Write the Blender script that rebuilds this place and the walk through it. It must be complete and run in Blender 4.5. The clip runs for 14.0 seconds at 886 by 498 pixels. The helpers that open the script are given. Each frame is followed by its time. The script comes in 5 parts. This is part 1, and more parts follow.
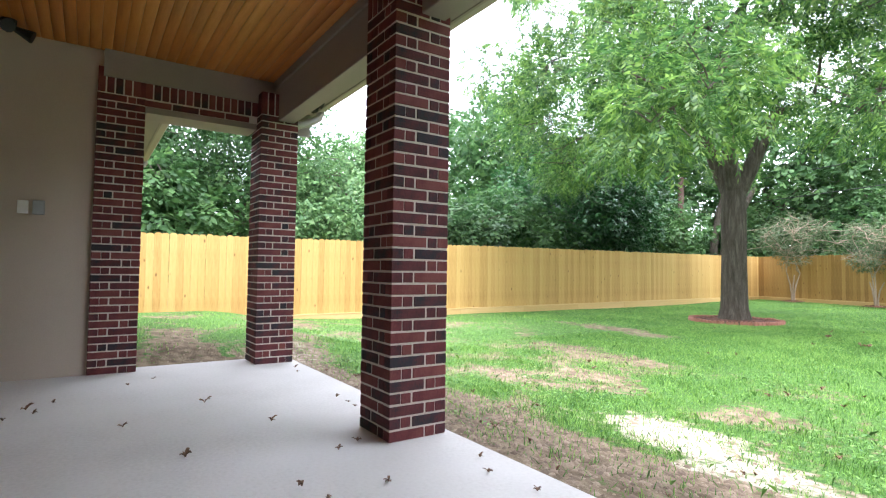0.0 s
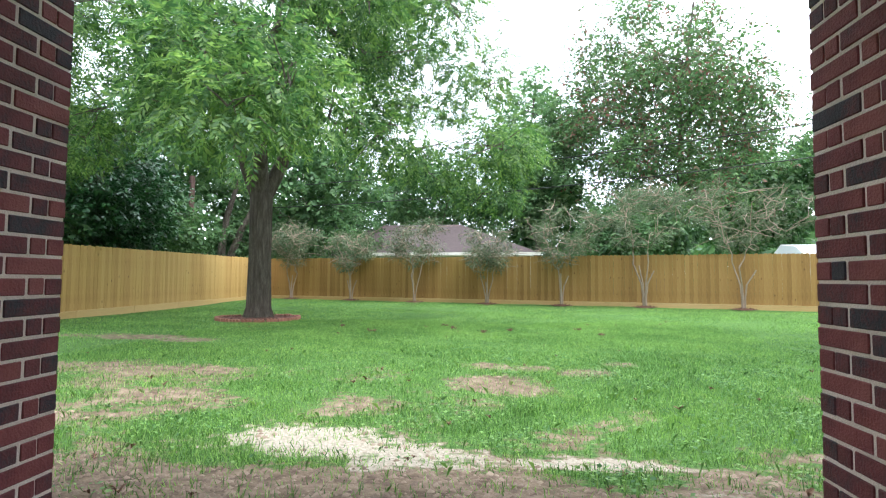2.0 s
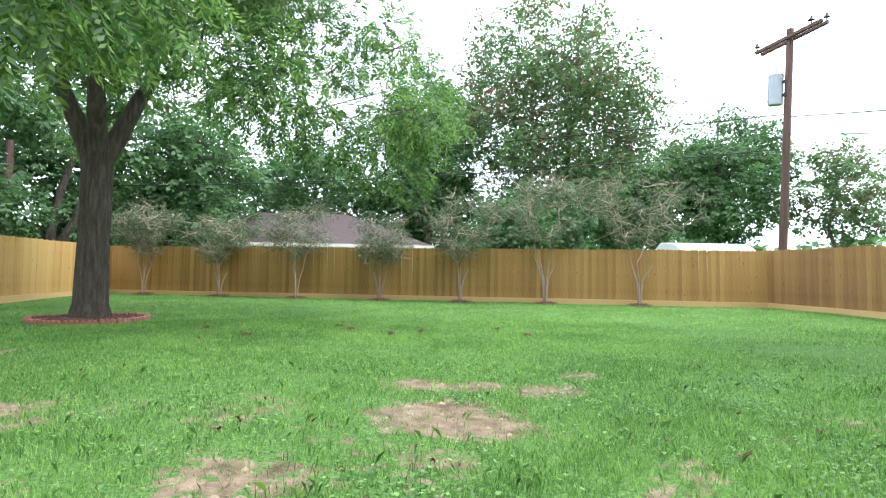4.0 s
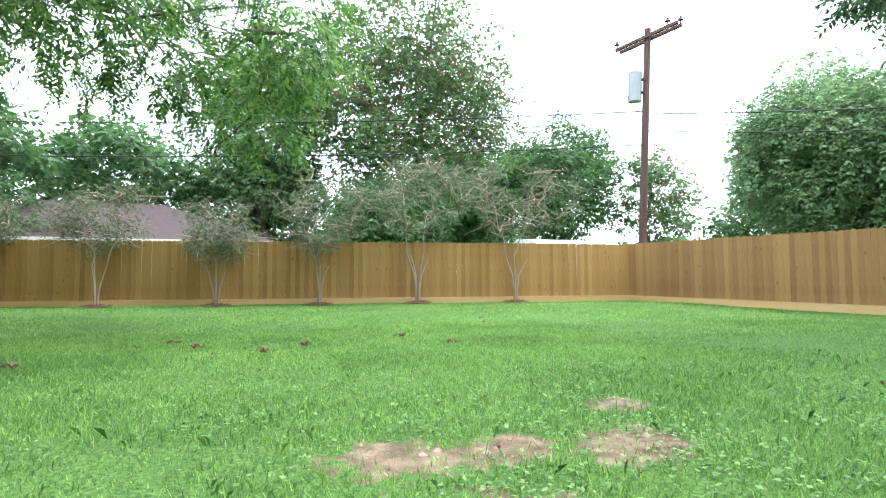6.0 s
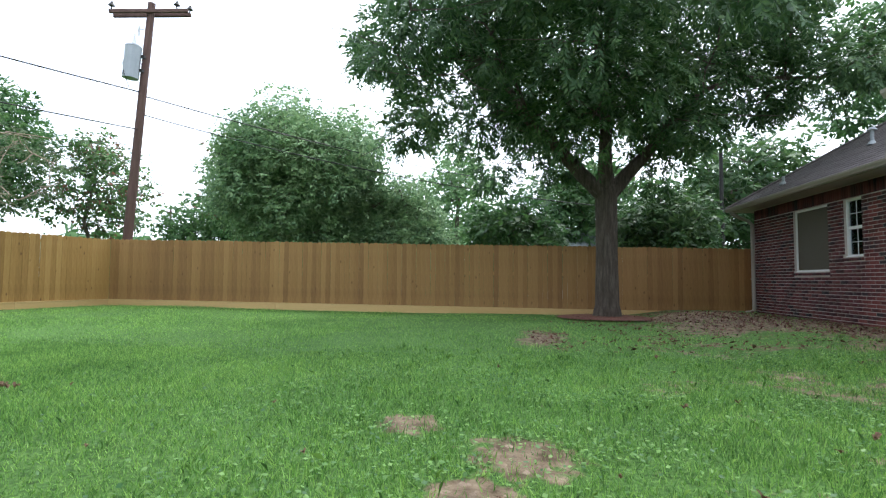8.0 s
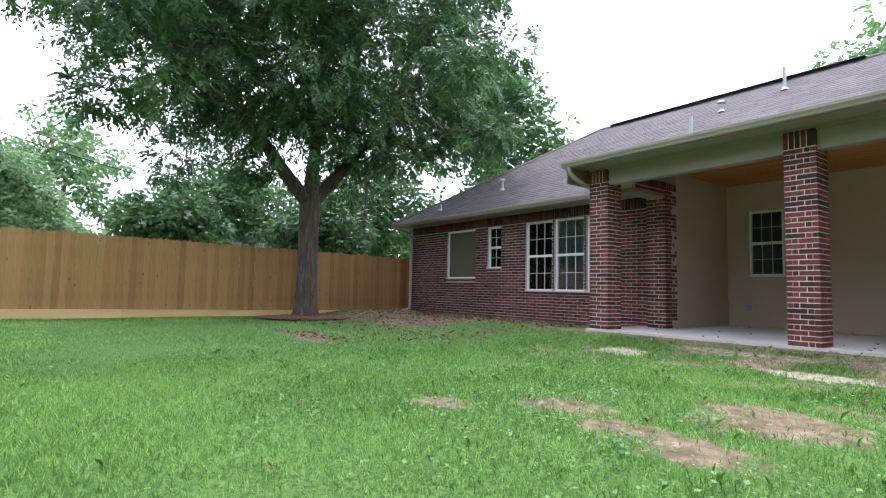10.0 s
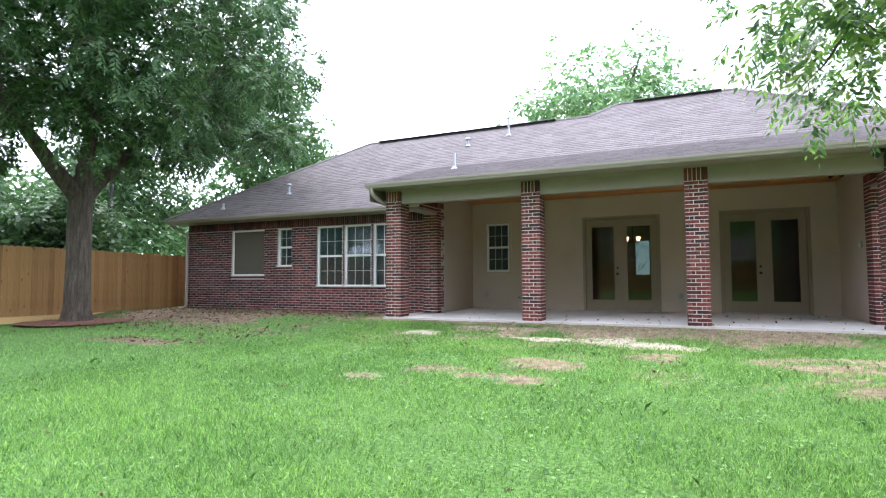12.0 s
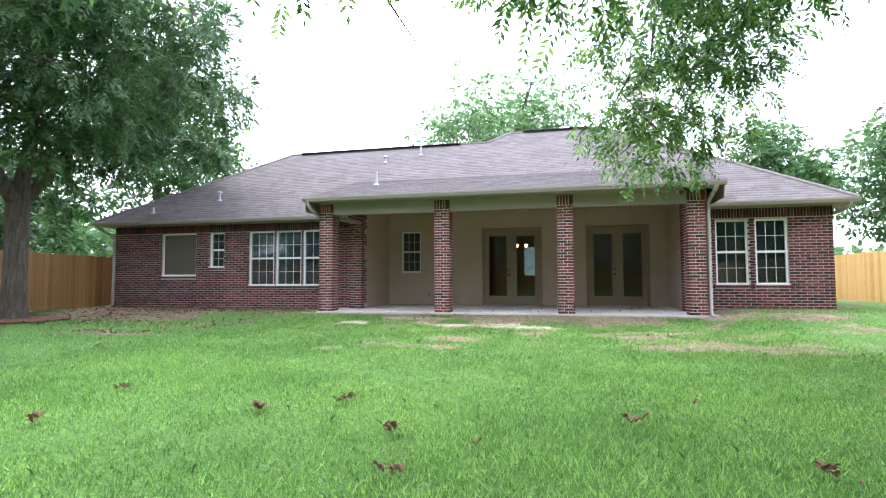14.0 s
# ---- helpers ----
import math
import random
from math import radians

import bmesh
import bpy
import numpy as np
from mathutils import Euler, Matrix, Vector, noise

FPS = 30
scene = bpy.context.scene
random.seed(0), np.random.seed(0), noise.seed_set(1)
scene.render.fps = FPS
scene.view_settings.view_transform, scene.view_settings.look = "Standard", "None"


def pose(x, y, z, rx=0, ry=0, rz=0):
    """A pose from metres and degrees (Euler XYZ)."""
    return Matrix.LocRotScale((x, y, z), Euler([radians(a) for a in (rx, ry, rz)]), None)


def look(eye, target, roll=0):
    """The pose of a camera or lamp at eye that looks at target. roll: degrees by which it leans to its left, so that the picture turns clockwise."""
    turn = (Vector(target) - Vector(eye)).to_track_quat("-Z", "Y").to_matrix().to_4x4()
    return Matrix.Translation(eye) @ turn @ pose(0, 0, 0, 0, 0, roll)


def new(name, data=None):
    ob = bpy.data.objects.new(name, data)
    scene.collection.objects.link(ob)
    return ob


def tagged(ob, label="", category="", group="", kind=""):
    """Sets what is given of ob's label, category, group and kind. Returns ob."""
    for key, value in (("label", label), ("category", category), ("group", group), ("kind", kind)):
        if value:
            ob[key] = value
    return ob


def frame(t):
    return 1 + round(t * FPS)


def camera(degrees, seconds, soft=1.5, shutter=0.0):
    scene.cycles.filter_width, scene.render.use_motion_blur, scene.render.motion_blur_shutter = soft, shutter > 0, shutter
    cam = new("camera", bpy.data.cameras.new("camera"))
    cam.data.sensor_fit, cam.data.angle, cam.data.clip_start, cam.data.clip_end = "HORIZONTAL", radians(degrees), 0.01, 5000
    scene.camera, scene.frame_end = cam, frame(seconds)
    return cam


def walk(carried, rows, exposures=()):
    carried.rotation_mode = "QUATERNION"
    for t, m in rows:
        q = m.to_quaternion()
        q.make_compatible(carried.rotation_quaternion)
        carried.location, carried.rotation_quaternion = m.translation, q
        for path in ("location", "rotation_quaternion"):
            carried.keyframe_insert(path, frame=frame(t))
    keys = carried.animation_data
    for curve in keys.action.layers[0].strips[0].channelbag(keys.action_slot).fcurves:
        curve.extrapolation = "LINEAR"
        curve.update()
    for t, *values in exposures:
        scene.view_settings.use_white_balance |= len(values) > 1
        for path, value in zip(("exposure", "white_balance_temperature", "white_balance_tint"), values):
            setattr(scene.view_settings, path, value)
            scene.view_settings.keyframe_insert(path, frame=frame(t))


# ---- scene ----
cam = camera(79.3, 14.0, soft=1.2)
PATH = [
    (0, (3.043, -1.932, 1.029), (1.381, -0.823, 1.11), 0.8),
    (0.5, (2.72, -2.003, 0.969), (1.482, -0.435, 1.068), 0.6),
    (1, (2.394, -2.12, 0.955), (1.672, -0.258, 1.066), 0.3),
    (1.5, (2.045, -2.122, 0.979), (1.699, -0.155, 1.093), 0.6),
    (2, (1.841, -1.933, 0.95), (1.67, 0.057, 1.06), 0.4),
    (2.5, (1.669, -1.524, 0.952), (1.564, 0.47, 1.058), 0.4),
    (3, (1.557, -1.082, 0.951), (1.64, 0.914, 1.051), 0.4),
    (5.5, (1.004, 2.156, 0.65), (1.565, 4.073, 0.761), 0.5),
    (6, (0.899, 2.795, 0.65), (1.77, 4.591, 0.766), -0.2),
    (6.5, (0.731, 3.387, 0.64), (2.04, 4.894, 0.753), 0.6),
    (7, (0.513, 4.079, 0.671), (2.15, 5.224, 0.782), 0.4),
    (7.5, (0.149, 4.651, 0.725), (2.007, 5.383, 0.834), 0.6),
    (8, (0.038, 5.059, 0.744), (2.022, 5.281, 0.861), 0.5),
    (8.5, (0.306, 5.944, 0.641), (2.284, 5.674, 0.765), 1.0),
    (9, (0.267, 6.638, 0.64), (2.153, 5.986, 0.776), 1.1),
    (11.5, (0.347, 10.46, 0.735), (1.394, 8.761, 0.87), 0.5),
    (12, (0.2, 10.958, 0.893), (1.027, 9.14, 1.003), -0.2),
    (12.5, (0.109, 11.596, 0.941), (0.731, 9.698, 1.045), -0.0),
    (13, (0.075, 12.295, 0.889), (0.583, 10.364, 1.0), -0.1),
    (13.5, (0.019, 12.978, 0.895), (0.496, 11.039, 1.008), -0.1),
    (14, (-0.205, 13.583, 0.878), (0.271, 11.643, 0.989), -0.2),
]

EXPOSURES = [(t, stops, 5950 if t < 1.5 else 5900 if t < 8.5 else 5850, 13 if t < 1.5 else 10 if t < 8.5 else 15) for t, stops in ((0, 1.95), (1, 1.65), (2, 1.35), (3, 1.25), (5.5, 1.5), (7, 1.2), (8, 0.72), (9, 0.9), (11.5, 1.55), (12.5, 1.7), (14, 1.6))]
walk(cam, [(t, look(eye, target, roll)) for t, eye, target, roll in PATH], EXPOSURES)

# ---- world and sun ----
SUN_ELEV, SUN_AZ = 60, 335          # azimuth in degrees from +x, counter-clockwise: where the sun stands
world = bpy.data.worlds.new("world")
scene.world = world
world.use_nodes = True
wn, wl = world.node_tree.nodes, world.node_tree.links
wn.clear()
sky = wn.new("ShaderNodeTexSky")
sky.sky_type = "NISHITA"
sky.sun_disc = False
sky.sun_elevation = radians(SUN_ELEV)
sky.sun_rotation = radians(90 - SUN_AZ)
sky.dust_density = 4.0
clouds = wn.new("ShaderNodeTexNoise")
clouds.inputs["Scale"].default_value = 2.2
clouds.inputs["Detail"].default_value = 6
coord = wn.new("ShaderNodeTexCoord")
wl.new(coord.outputs["Generated"], clouds.inputs["Vector"])
ramp = wn.new("ShaderNodeMapRange")
ramp.inputs["From Min"].default_value, ramp.inputs["From Max"].default_value = 0.36, 0.56
ramp.inputs["To Min"].default_value, ramp.inputs["To Max"].default_value = 0.45, 0.97
wl.new(clouds.outputs["Fac"], ramp.inputs["Value"])
cover = wn.new("ShaderNodeMixRGB")
cover.inputs["Color2"].default_value = (11.5, 11.8, 12.2, 1)
wl.new(ramp.outputs["Result"], cover.inputs["Fac"])
wl.new(sky.outputs["Color"], cover.inputs["Color1"])
back = wn.new("ShaderNodeBackground")
back.inputs["Strength"].default_value = 0.15
wl.new(cover.outputs["Color"], back.inputs["Color"])
out = wn.new("ShaderNodeOutputWorld")
wl.new(back.outputs["Background"], out.inputs["Surface"])

sun_data = bpy.data.lights.new("sun", "SUN")
sun_data.energy, sun_data.angle, sun_data.color = 1.5, radians(22), (1.0, 0.95, 0.86)
sun = new("sun", sun_data)
_d = Vector((math.cos(radians(SUN_ELEV)) * math.cos(radians(SUN_AZ)), math.cos(radians(SUN_ELEV)) * math.sin(radians(SUN_AZ)), math.sin(radians(SUN_ELEV))))
sun.matrix_world = look(_d * 60, (0, 0, 0))


# ---- materials ----
def material(name, colours, rough=0.8, scale=3.0, detail_scale=60.0, bump=0.15, metal=0.0, random_by="", spread=0.25,
             stretch=(1, 1, 1), bump_distance=0.01, translucent=0.0, spec=0.4, coords="Object", knots=False):
    """Two-scale noise between the colours; random_by 'object' or 'island' varies the tone per piece."""
    m = bpy.data.materials.new(name)
    m.use_nodes = True
    n, l = m.node_tree.nodes, m.node_tree.links
    bsdf = n["Principled BSDF"]
    tc = n.new("ShaderNodeTexCoord")
    mp = n.new("ShaderNodeMapping")
    mp.inputs["Scale"].default_value = stretch
    l.new(tc.outputs[coords], mp.inputs["Vector"])
    big = n.new("ShaderNodeTexNoise")
    big.inputs["Scale"].default_value, big.inputs["Detail"].default_value = scale, 5
    fine = n.new("ShaderNodeTexNoise")
    fine.inputs["Scale"].default_value, fine.inputs["Detail"].default_value = detail_scale, 4
    l.new(mp.outputs["Vector"], big.inputs["Vector"])
    l.new(mp.outputs["Vector"], fine.inputs["Vector"])
    mix = n.new("ShaderNodeMath")
    mix.operation = "MULTIPLY_ADD"
    mix.inputs[1].default_value, mix.inputs[2].default_value = 0.35, 0.0
    l.new(fine.outputs["Fac"], mix.inputs[0])
    add = n.new("ShaderNodeMath")
    add.operation = "MULTIPLY_ADD"
    add.inputs[1].default_value = 0.65
    l.new(big.outputs["Fac"], add.inputs[0])
    l.new(mix.outputs[0], add.inputs[2])
    fac = add.outputs[0]
    if random_by:
        src = n.new("ShaderNodeObjectInfo" if random_by == "object" else "ShaderNodeNewGeometry")
        rnd = n.new("ShaderNodeMath")
        rnd.operation = "MULTIPLY_ADD"
        rnd.inputs[1].default_value, rnd.inputs[2].default_value = spread * 2, -spread
        l.new(src.outputs["Random" if random_by == "object" else "Random Per Island"], rnd.inputs[0])
        s = n.new("ShaderNodeMath")
        s.operation = "ADD"
        l.new(fac, s.inputs[0])
        l.new(rnd.outputs[0], s.inputs[1])
        fac = s.outputs[0]
    cr = n.new("ShaderNodeValToRGB")
    cr.color_ramp.elements[0].position, cr.color_ramp.elements[1].position = 0.2, 0.8
    while len(cr.color_ramp.elements) < len(colours):
        cr.color_ramp.elements.new(0.5)
    for i, c in enumerate(colours):
        cr.color_ramp.elements[i].position = 0.22 + 0.56 * i / max(1, len(colours) - 1)
        cr.color_ramp.elements[i].color = (*c, 1)
    l.new(fac, cr.inputs["Fac"])
    l.new(cr.outputs["Color"], bsdf.inputs["Base Color"])
    if knots:
        km = n.new("ShaderNodeMapping")
        km.inputs["Scale"].default_value = (3.2, 3.2, 1.5)
        vo = n.new("ShaderNodeTexVoronoi")
        vo.inputs["Scale"].default_value = 1.6
        sh = n.new("ShaderNodeObjectInfo")
        ad = n.new("ShaderNodeVectorMath")
        sc = n.new("ShaderNodeMath")
        sc.operation = "MULTIPLY"
        sc.inputs[1].default_value = 37.0
        l.new(sh.outputs["Random"], sc.inputs[0])
        l.new(tc.outputs["Object"], ad.inputs[0])
        l.new(sc.outputs[0], ad.inputs[1])
        l.new(ad.outputs[0], km.inputs["Vector"])
        l.new(km.outputs["Vector"], vo.inputs["Vector"])
        kr = n.new("ShaderNodeMapRange")
        kr.inputs["From Min"].default_value, kr.inputs["From Max"].default_value = 0.05, 0.13
        kr.inputs["To Min"].default_value, kr.inputs["To Max"].default_value = 0.75, 0.0
        l.new(vo.outputs["Distance"], kr.inputs["Value"])
        kx = n.new("ShaderNodeMixRGB")
        kx.inputs["Color2"].default_value = (0.10, 0.045, 0.018, 1)
        l.new(kr.outputs["Result"], kx.inputs["Fac"])
        l.new(cr.outputs["Color"], kx.inputs["Color1"])
        l.new(kx.outputs["Color"], bsdf.inputs["Base Color"])
    bsdf.inputs["Roughness"].default_value, bsdf.inputs["Metallic"].default_value = rough, metal
    bsdf.inputs["Specular IOR Level"].default_value = spec
    if bump:
        b = n.new("ShaderNodeBump")
        b.inputs["Strength"].default_value, b.inputs["Distance"].default_value = bump, bump_distance
        l.new(fine.outputs["Fac"], b.inputs["Height"])
        l.new(b.outputs["Normal"], bsdf.inputs["Normal"])
    if translucent:
        tr = n.new("ShaderNodeBsdfTranslucent")
        hs = n.new("ShaderNodeHueSaturation")
        hs.inputs["Value"].default_value, hs.inputs["Saturation"].default_value = 1.4, 1.0
        l.new(cr.outputs["Color"], hs.inputs["Color"])
        l.new(hs.outputs["Color"], tr.inputs["Color"])
        ms = n.new("ShaderNodeMixShader")
        ms.inputs["Fac"].default_value = translucent
        l.new(bsdf.outputs["BSDF"], ms.inputs[1])
        l.new(tr.outputs["BSDF"], ms.inputs[2])
        l.new(ms.outputs["Shader"], n["Material Output"].inputs["Surface"])
    return m


def glass_material(name, tint, gloss):
    m = bpy.data.materials.new(name)
    m.use_nodes = True
    n, l = m.node_tree.nodes, m.node_tree.links
    n.remove(n["Principled BSDF"])
    clear = n.new("ShaderNodeBsdfTransparent")
    clear.inputs["Color"].default_value = (*tint, 1)
    shine = n.new("ShaderNodeBsdfGlossy")
    shine.inputs["Roughness"].default_value = 0.02
    shine.inputs["Color"].default_value = (0.9, 0.93, 0.95, 1)
    fr = n.new("ShaderNodeFresnel")
    fr.inputs["IOR"].default_value = gloss
    mixer = n.new("ShaderNodeMixShader")
    l.new(fr.outputs["Fac"], mixer.inputs["Fac"])
    l.new(clear.outputs["BSDF"], mixer.inputs[1])
    l.new(shine.outputs["BSDF"], mixer.inputs[2])
    l.new(mixer.outputs["Shader"], n["Material Output"].inputs["Surface"])
    return m


def glowing(name, colour, strength):
    m = bpy.data.materials.new(name)
    m.use_nodes = True
    bsdf = m.node_tree.nodes["Principled BSDF"]
    bsdf.inputs["Base Color"].default_value = (*colour, 1)
    bsdf.inputs["Emission Color"].default_value = (*colour, 1)
    bsdf.inputs["Emission Strength"].default_value = strength
    return m


def ground_material():
    """Turf, thinning to brown soil and pale sand, by noise in the plan."""
    m = bpy.data.materials.new("lawn_ground")
    m.use_nodes = True
    n, l = m.node_tree.nodes, m.node_tree.links
    bsdf = n["Principled BSDF"]
    tc = n.new("ShaderNodeTexCoord")
    at = n.new("ShaderNodeAttribute")
    at.attribute_name = "bareness"
    sp = n.new("ShaderNodeSeparateColor")
    l.new(at.outputs["Color"], sp.inputs["Color"])

    def noise_tex(scale, detail=5):
        t = n.new("ShaderNodeTexNoise")
        t.inputs["Scale"].default_value, t.inputs["Detail"].default_value = scale, detail
        l.new(tc.outputs["Object"], t.inputs["Vector"])
        return t

    def ramped(tex, stops):
        r = n.new("ShaderNodeValToRGB")
        while len(r.color_ramp.elements) < len(stops):
            r.color_ramp.elements.new(0.5)
        for e, (p, c) in zip(r.color_ramp.elements, stops):
            e.position, e.color = p, (*c, 1)
        l.new(tex.outputs["Fac"], r.inputs["Fac"])
        return r

    fine, mid, broad = noise_tex(38, 6), noise_tex(2.3), noise_tex(0.35)
    turf = ramped(fine, [(0.3, (0.032, 0.07, 0.019)), (0.5, (0.08, 0.165, 0.04)), (0.72, (0.155, 0.265, 0.07))])
    soil = ramped(noise_tex(7.5, 8), [(0.3, (0.105, 0.075, 0.05)), (0.52, (0.21, 0.155, 0.107)), (0.75, (0.335, 0.262, 0.188))])
    sand = ramped(fine, [(0.3, (0.30, 0.255, 0.195)), (0.7, (0.52, 0.465, 0.38))])

    def blend(fac, a, b):
        x = n.new("ShaderNodeMixRGB")
        l.new(fac, x.inputs["Fac"])
        l.new(a, x.inputs["Color1"])
        l.new(b, x.inputs["Color2"])
        return x.outputs["Color"]

    def edge(channel, amount):
        # ragged edge: attribute plus noise
        a = n.new("ShaderNodeMath")
        a.operation = "MULTIPLY_ADD"
        a.inputs[1].default_value, a.inputs[2].default_value = amount, -amount / 2
        l.new(noise_tex(8.5, 10).outputs["Fac"], a.inputs[0])
        s = n.new("ShaderNodeMath")
        l.new(a.outputs[0], s.inputs[0])
        l.new(channel, s.inputs[1])
        r = n.new("ShaderNodeMapRange")
        r.inputs["From Min"].default_value, r.inputs["From Max"].default_value = 0.4, 0.6
        l.new(s.outputs[0], r.inputs["Value"])
        return r.outputs["Result"]

    dirt_mix = blend(edge(sp.outputs["Green"], 1.1), soil.outputs["Color"], sand.outputs["Color"])
    col = blend(edge(sp.outputs["Red"], 1.5), turf.outputs["Color"], dirt_mix)
    tone = n.new("ShaderNodeMixRGB")
    tone.blend_type = "MULTIPLY"
    tone.inputs["Fac"].default_value = 0.5
    l.new(col, tone.inputs["Color1"])
    l.new(ramped(broad, [(0.35, (0.7, 0.72, 0.65)), (0.65, (1, 1, 1))]).outputs["Color"], tone.inputs["Color2"])
    l.new(tone.outputs["Color"], bsdf.inputs["Base Color"])
    bsdf.inputs["Roughness"].default_value = 0.95
    bsdf.inputs["Specular IOR Level"].default_value = 0.15
    b = n.new("ShaderNodeBump")
    b.inputs["Strength"].default_value, b.inputs["Distance"].default_value = 0.6, 0.03
    l.new(fine.outputs["Fac"], b.inputs["Height"])
    l.new(b.outputs["Normal"], bsdf.inputs["Normal"])
    return m


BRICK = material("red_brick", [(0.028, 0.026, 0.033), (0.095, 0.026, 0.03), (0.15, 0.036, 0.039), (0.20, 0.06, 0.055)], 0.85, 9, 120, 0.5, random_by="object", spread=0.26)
# the red brick darkened and blued, to carry the shade on the house walls
BRICK_JOINED_SHADED = material("red_brick_wall_shaded", [(0.026, 0.022, 0.031), (0.07, 0.022, 0.029), (0.11, 0.031, 0.038), (0.15, 0.05, 0.053)], 0.85, 3, 90, 0.5, random_by="island", spread=0.26)
MORTAR = material("pale_mortar", [(0.55, 0.48, 0.42), (0.70, 0.62, 0.55)], 0.95, 6, 150, 0.5)
MORTAR_WALL = material("wall_mortar", [(0.42, 0.37, 0.35), (0.56, 0.50, 0.47)], 0.95, 6, 150, 0.5)
CONCRETE = material("patio_concrete", [(0.42, 0.39, 0.37), (0.56, 0.53, 0.51), (0.63, 0.60, 0.58)], 0.8, 0.9, 45, 0.12)
SKIRT = material("foundation_concrete", [(0.28, 0.24, 0.21), (0.42, 0.37, 0.33)], 0.9, 2, 50, 0.3)
STUCCO = material("beige_stucco", [(0.42, 0.355, 0.285), (0.48, 0.41, 0.335), (0.51, 0.44, 0.36)], 0.9, 1.2, 110, 0.25, bump_distance=0.004)
TRIM = material("taupe_trim_paint", [(0.265, 0.235, 0.205), (0.325, 0.285, 0.25)], 0.6, 2, 60, 0.05)
GUTTER = material("taupe_metal_gutter", [(0.33, 0.295, 0.265), (0.40, 0.36, 0.325)], 0.45, 2, 60, 0.03, spec=0.5)
WHITE = material("white_vinyl", [(0.74, 0.75, 0.76), (0.82, 0.83, 0.84)], 0.45, 3, 60, 0.02)
DOOR_PAINT = material("brown_door_paint", [(0.25, 0.205, 0.155), (0.30, 0.25, 0.19)], 0.5, 2, 60, 0.04)
CEILING = material("stained_pine_ceiling", [(0.30, 0.09, 0.015), (0.46, 0.16, 0.03), (0.56, 0.24, 0.06)], 0.4, 2.2, 14, 0.1, random_by="island", spread=0.16, stretch=(0.35, 4, 4))
DARK_SHINGLE = material("dark_brown_shingle", [(0.05, 0.036, 0.036), (0.088, 0.066, 0.064)], 0.95, 4, 60, 0.5)
SHINGLE = material("brown_asphalt_shingle", [(0.095, 0.08, 0.083), (0.16, 0.14, 0.144), (0.225, 0.20, 0.205)], 0.95, 22, 130, 0.6, random_by="island", spread=0.11)
# the golden picket pine browned down: this fence's shade is put into the colour
FENCE_SHADED = material("deep_shaded_pine_picket", [(0.16, 0.08, 0.03), (0.28, 0.155, 0.055), (0.38, 0.225, 0.085)], 0.75, 1.6, 16, 0.2, random_by="object", spread=0.14, stretch=(3, 3, 0.35), knots=True)
# same pine a step darker, with the far fence's softer shade in its colour
FENCE_PART_SHADED = material("part_shaded_pine_picket", [(0.19, 0.10, 0.028), (0.34, 0.195, 0.058), (0.45, 0.28, 0.095)], 0.75, 1.6, 16, 0.2, random_by="object", spread=0.14, stretch=(3, 3, 0.35), knots=True)
FENCE = material("new_pine_picket", [(0.31, 0.165, 0.045), (0.49, 0.31, 0.105), (0.58, 0.40, 0.16)], 0.75, 1.6, 16, 0.2, random_by="object", spread=0.12, stretch=(3, 3, 0.35), knots=True)
FENCE_PALE = material("pale_pine_board", [(0.50, 0.33, 0.13), (0.64, 0.45, 0.22)], 0.75, 1.5, 14, 0.15, random_by="object", spread=0.1, stretch=(0.4, 0.4, 3))
BARK = material("grey_brown_bark", [(0.026, 0.021, 0.016), (0.11, 0.09, 0.072), (0.235, 0.20, 0.167)], 0.95, 5, 24, 1.0, stretch=(3.2, 3.2, 0.45), bump_distance=0.08)
PALE_BARK = material("smooth_pale_bark", [(0.24, 0.18, 0.13), (0.40, 0.32, 0.25)], 0.8, 6, 40, 0.3, stretch=(2, 2, 0.6))
LEAF_PECAN = material("pecan_leaf", [(0.03, 0.08, 0.026), (0.08, 0.17, 0.042), (0.21, 0.33, 0.075)], 0.42, 0.55, 9, 0, random_by="island", spread=0.24, translucent=0.5)
LEAF_DARK = material("dark_pecan_leaf", [(0.026, 0.064, 0.026), (0.06, 0.13, 0.045), (0.12, 0.205, 0.065)], 0.5, 0.5, 9, 0, random_by="island", spread=0.2, translucent=0.3)
LEAF_GLOSSY = material("glossy_dark_leaf", [(0.014, 0.055, 0.02), (0.032, 0.11, 0.034), (0.065, 0.17, 0.05)], 0.3, 0.8, 9, 0, random_by="island", spread=0.2, translucent=0.12)
LEAF_MID = material("woodland_leaf", [(0.028, 0.07, 0.028), (0.065, 0.145, 0.046), (0.125, 0.225, 0.068)], 0.55, 0.35, 7, 0, random_by="island", spread=0.18, translucent=0.35)
LEAF_RUSTY = material("rusty_tipped_leaf", [(0.22, 0.075, 0.06), (0.055, 0.11, 0.042), (0.09, 0.18, 0.055), (0.16, 0.27, 0.08)], 0.55, 0.42, 6, 0, random_by="island", spread=0.2, translucent=0.35)
LEAF_WILLOW = material("pale_willow_leaf", [(0.06, 0.135, 0.055), (0.13, 0.24, 0.09), (0.22, 0.35, 0.135)], 0.55, 0.5, 7, 0, random_by="island", spread=0.2, translucent=0.3)
LEAF_GREY_WILLOW = material("grey_willow_leaf", [(0.08, 0.155, 0.075), (0.16, 0.265, 0.12), (0.27, 0.39, 0.18)], 0.6, 0.5, 7, 0, random_by="island", spread=0.2, translucent=0.3)
LEAF_MYRTLE = material("grey_green_myrtle_leaf", [(0.055, 0.08, 0.042), (0.105, 0.14, 0.072), (0.175, 0.21, 0.115)], 0.6, 1.2, 9, 0, random_by="island", spread=0.2, translucent=0.3)
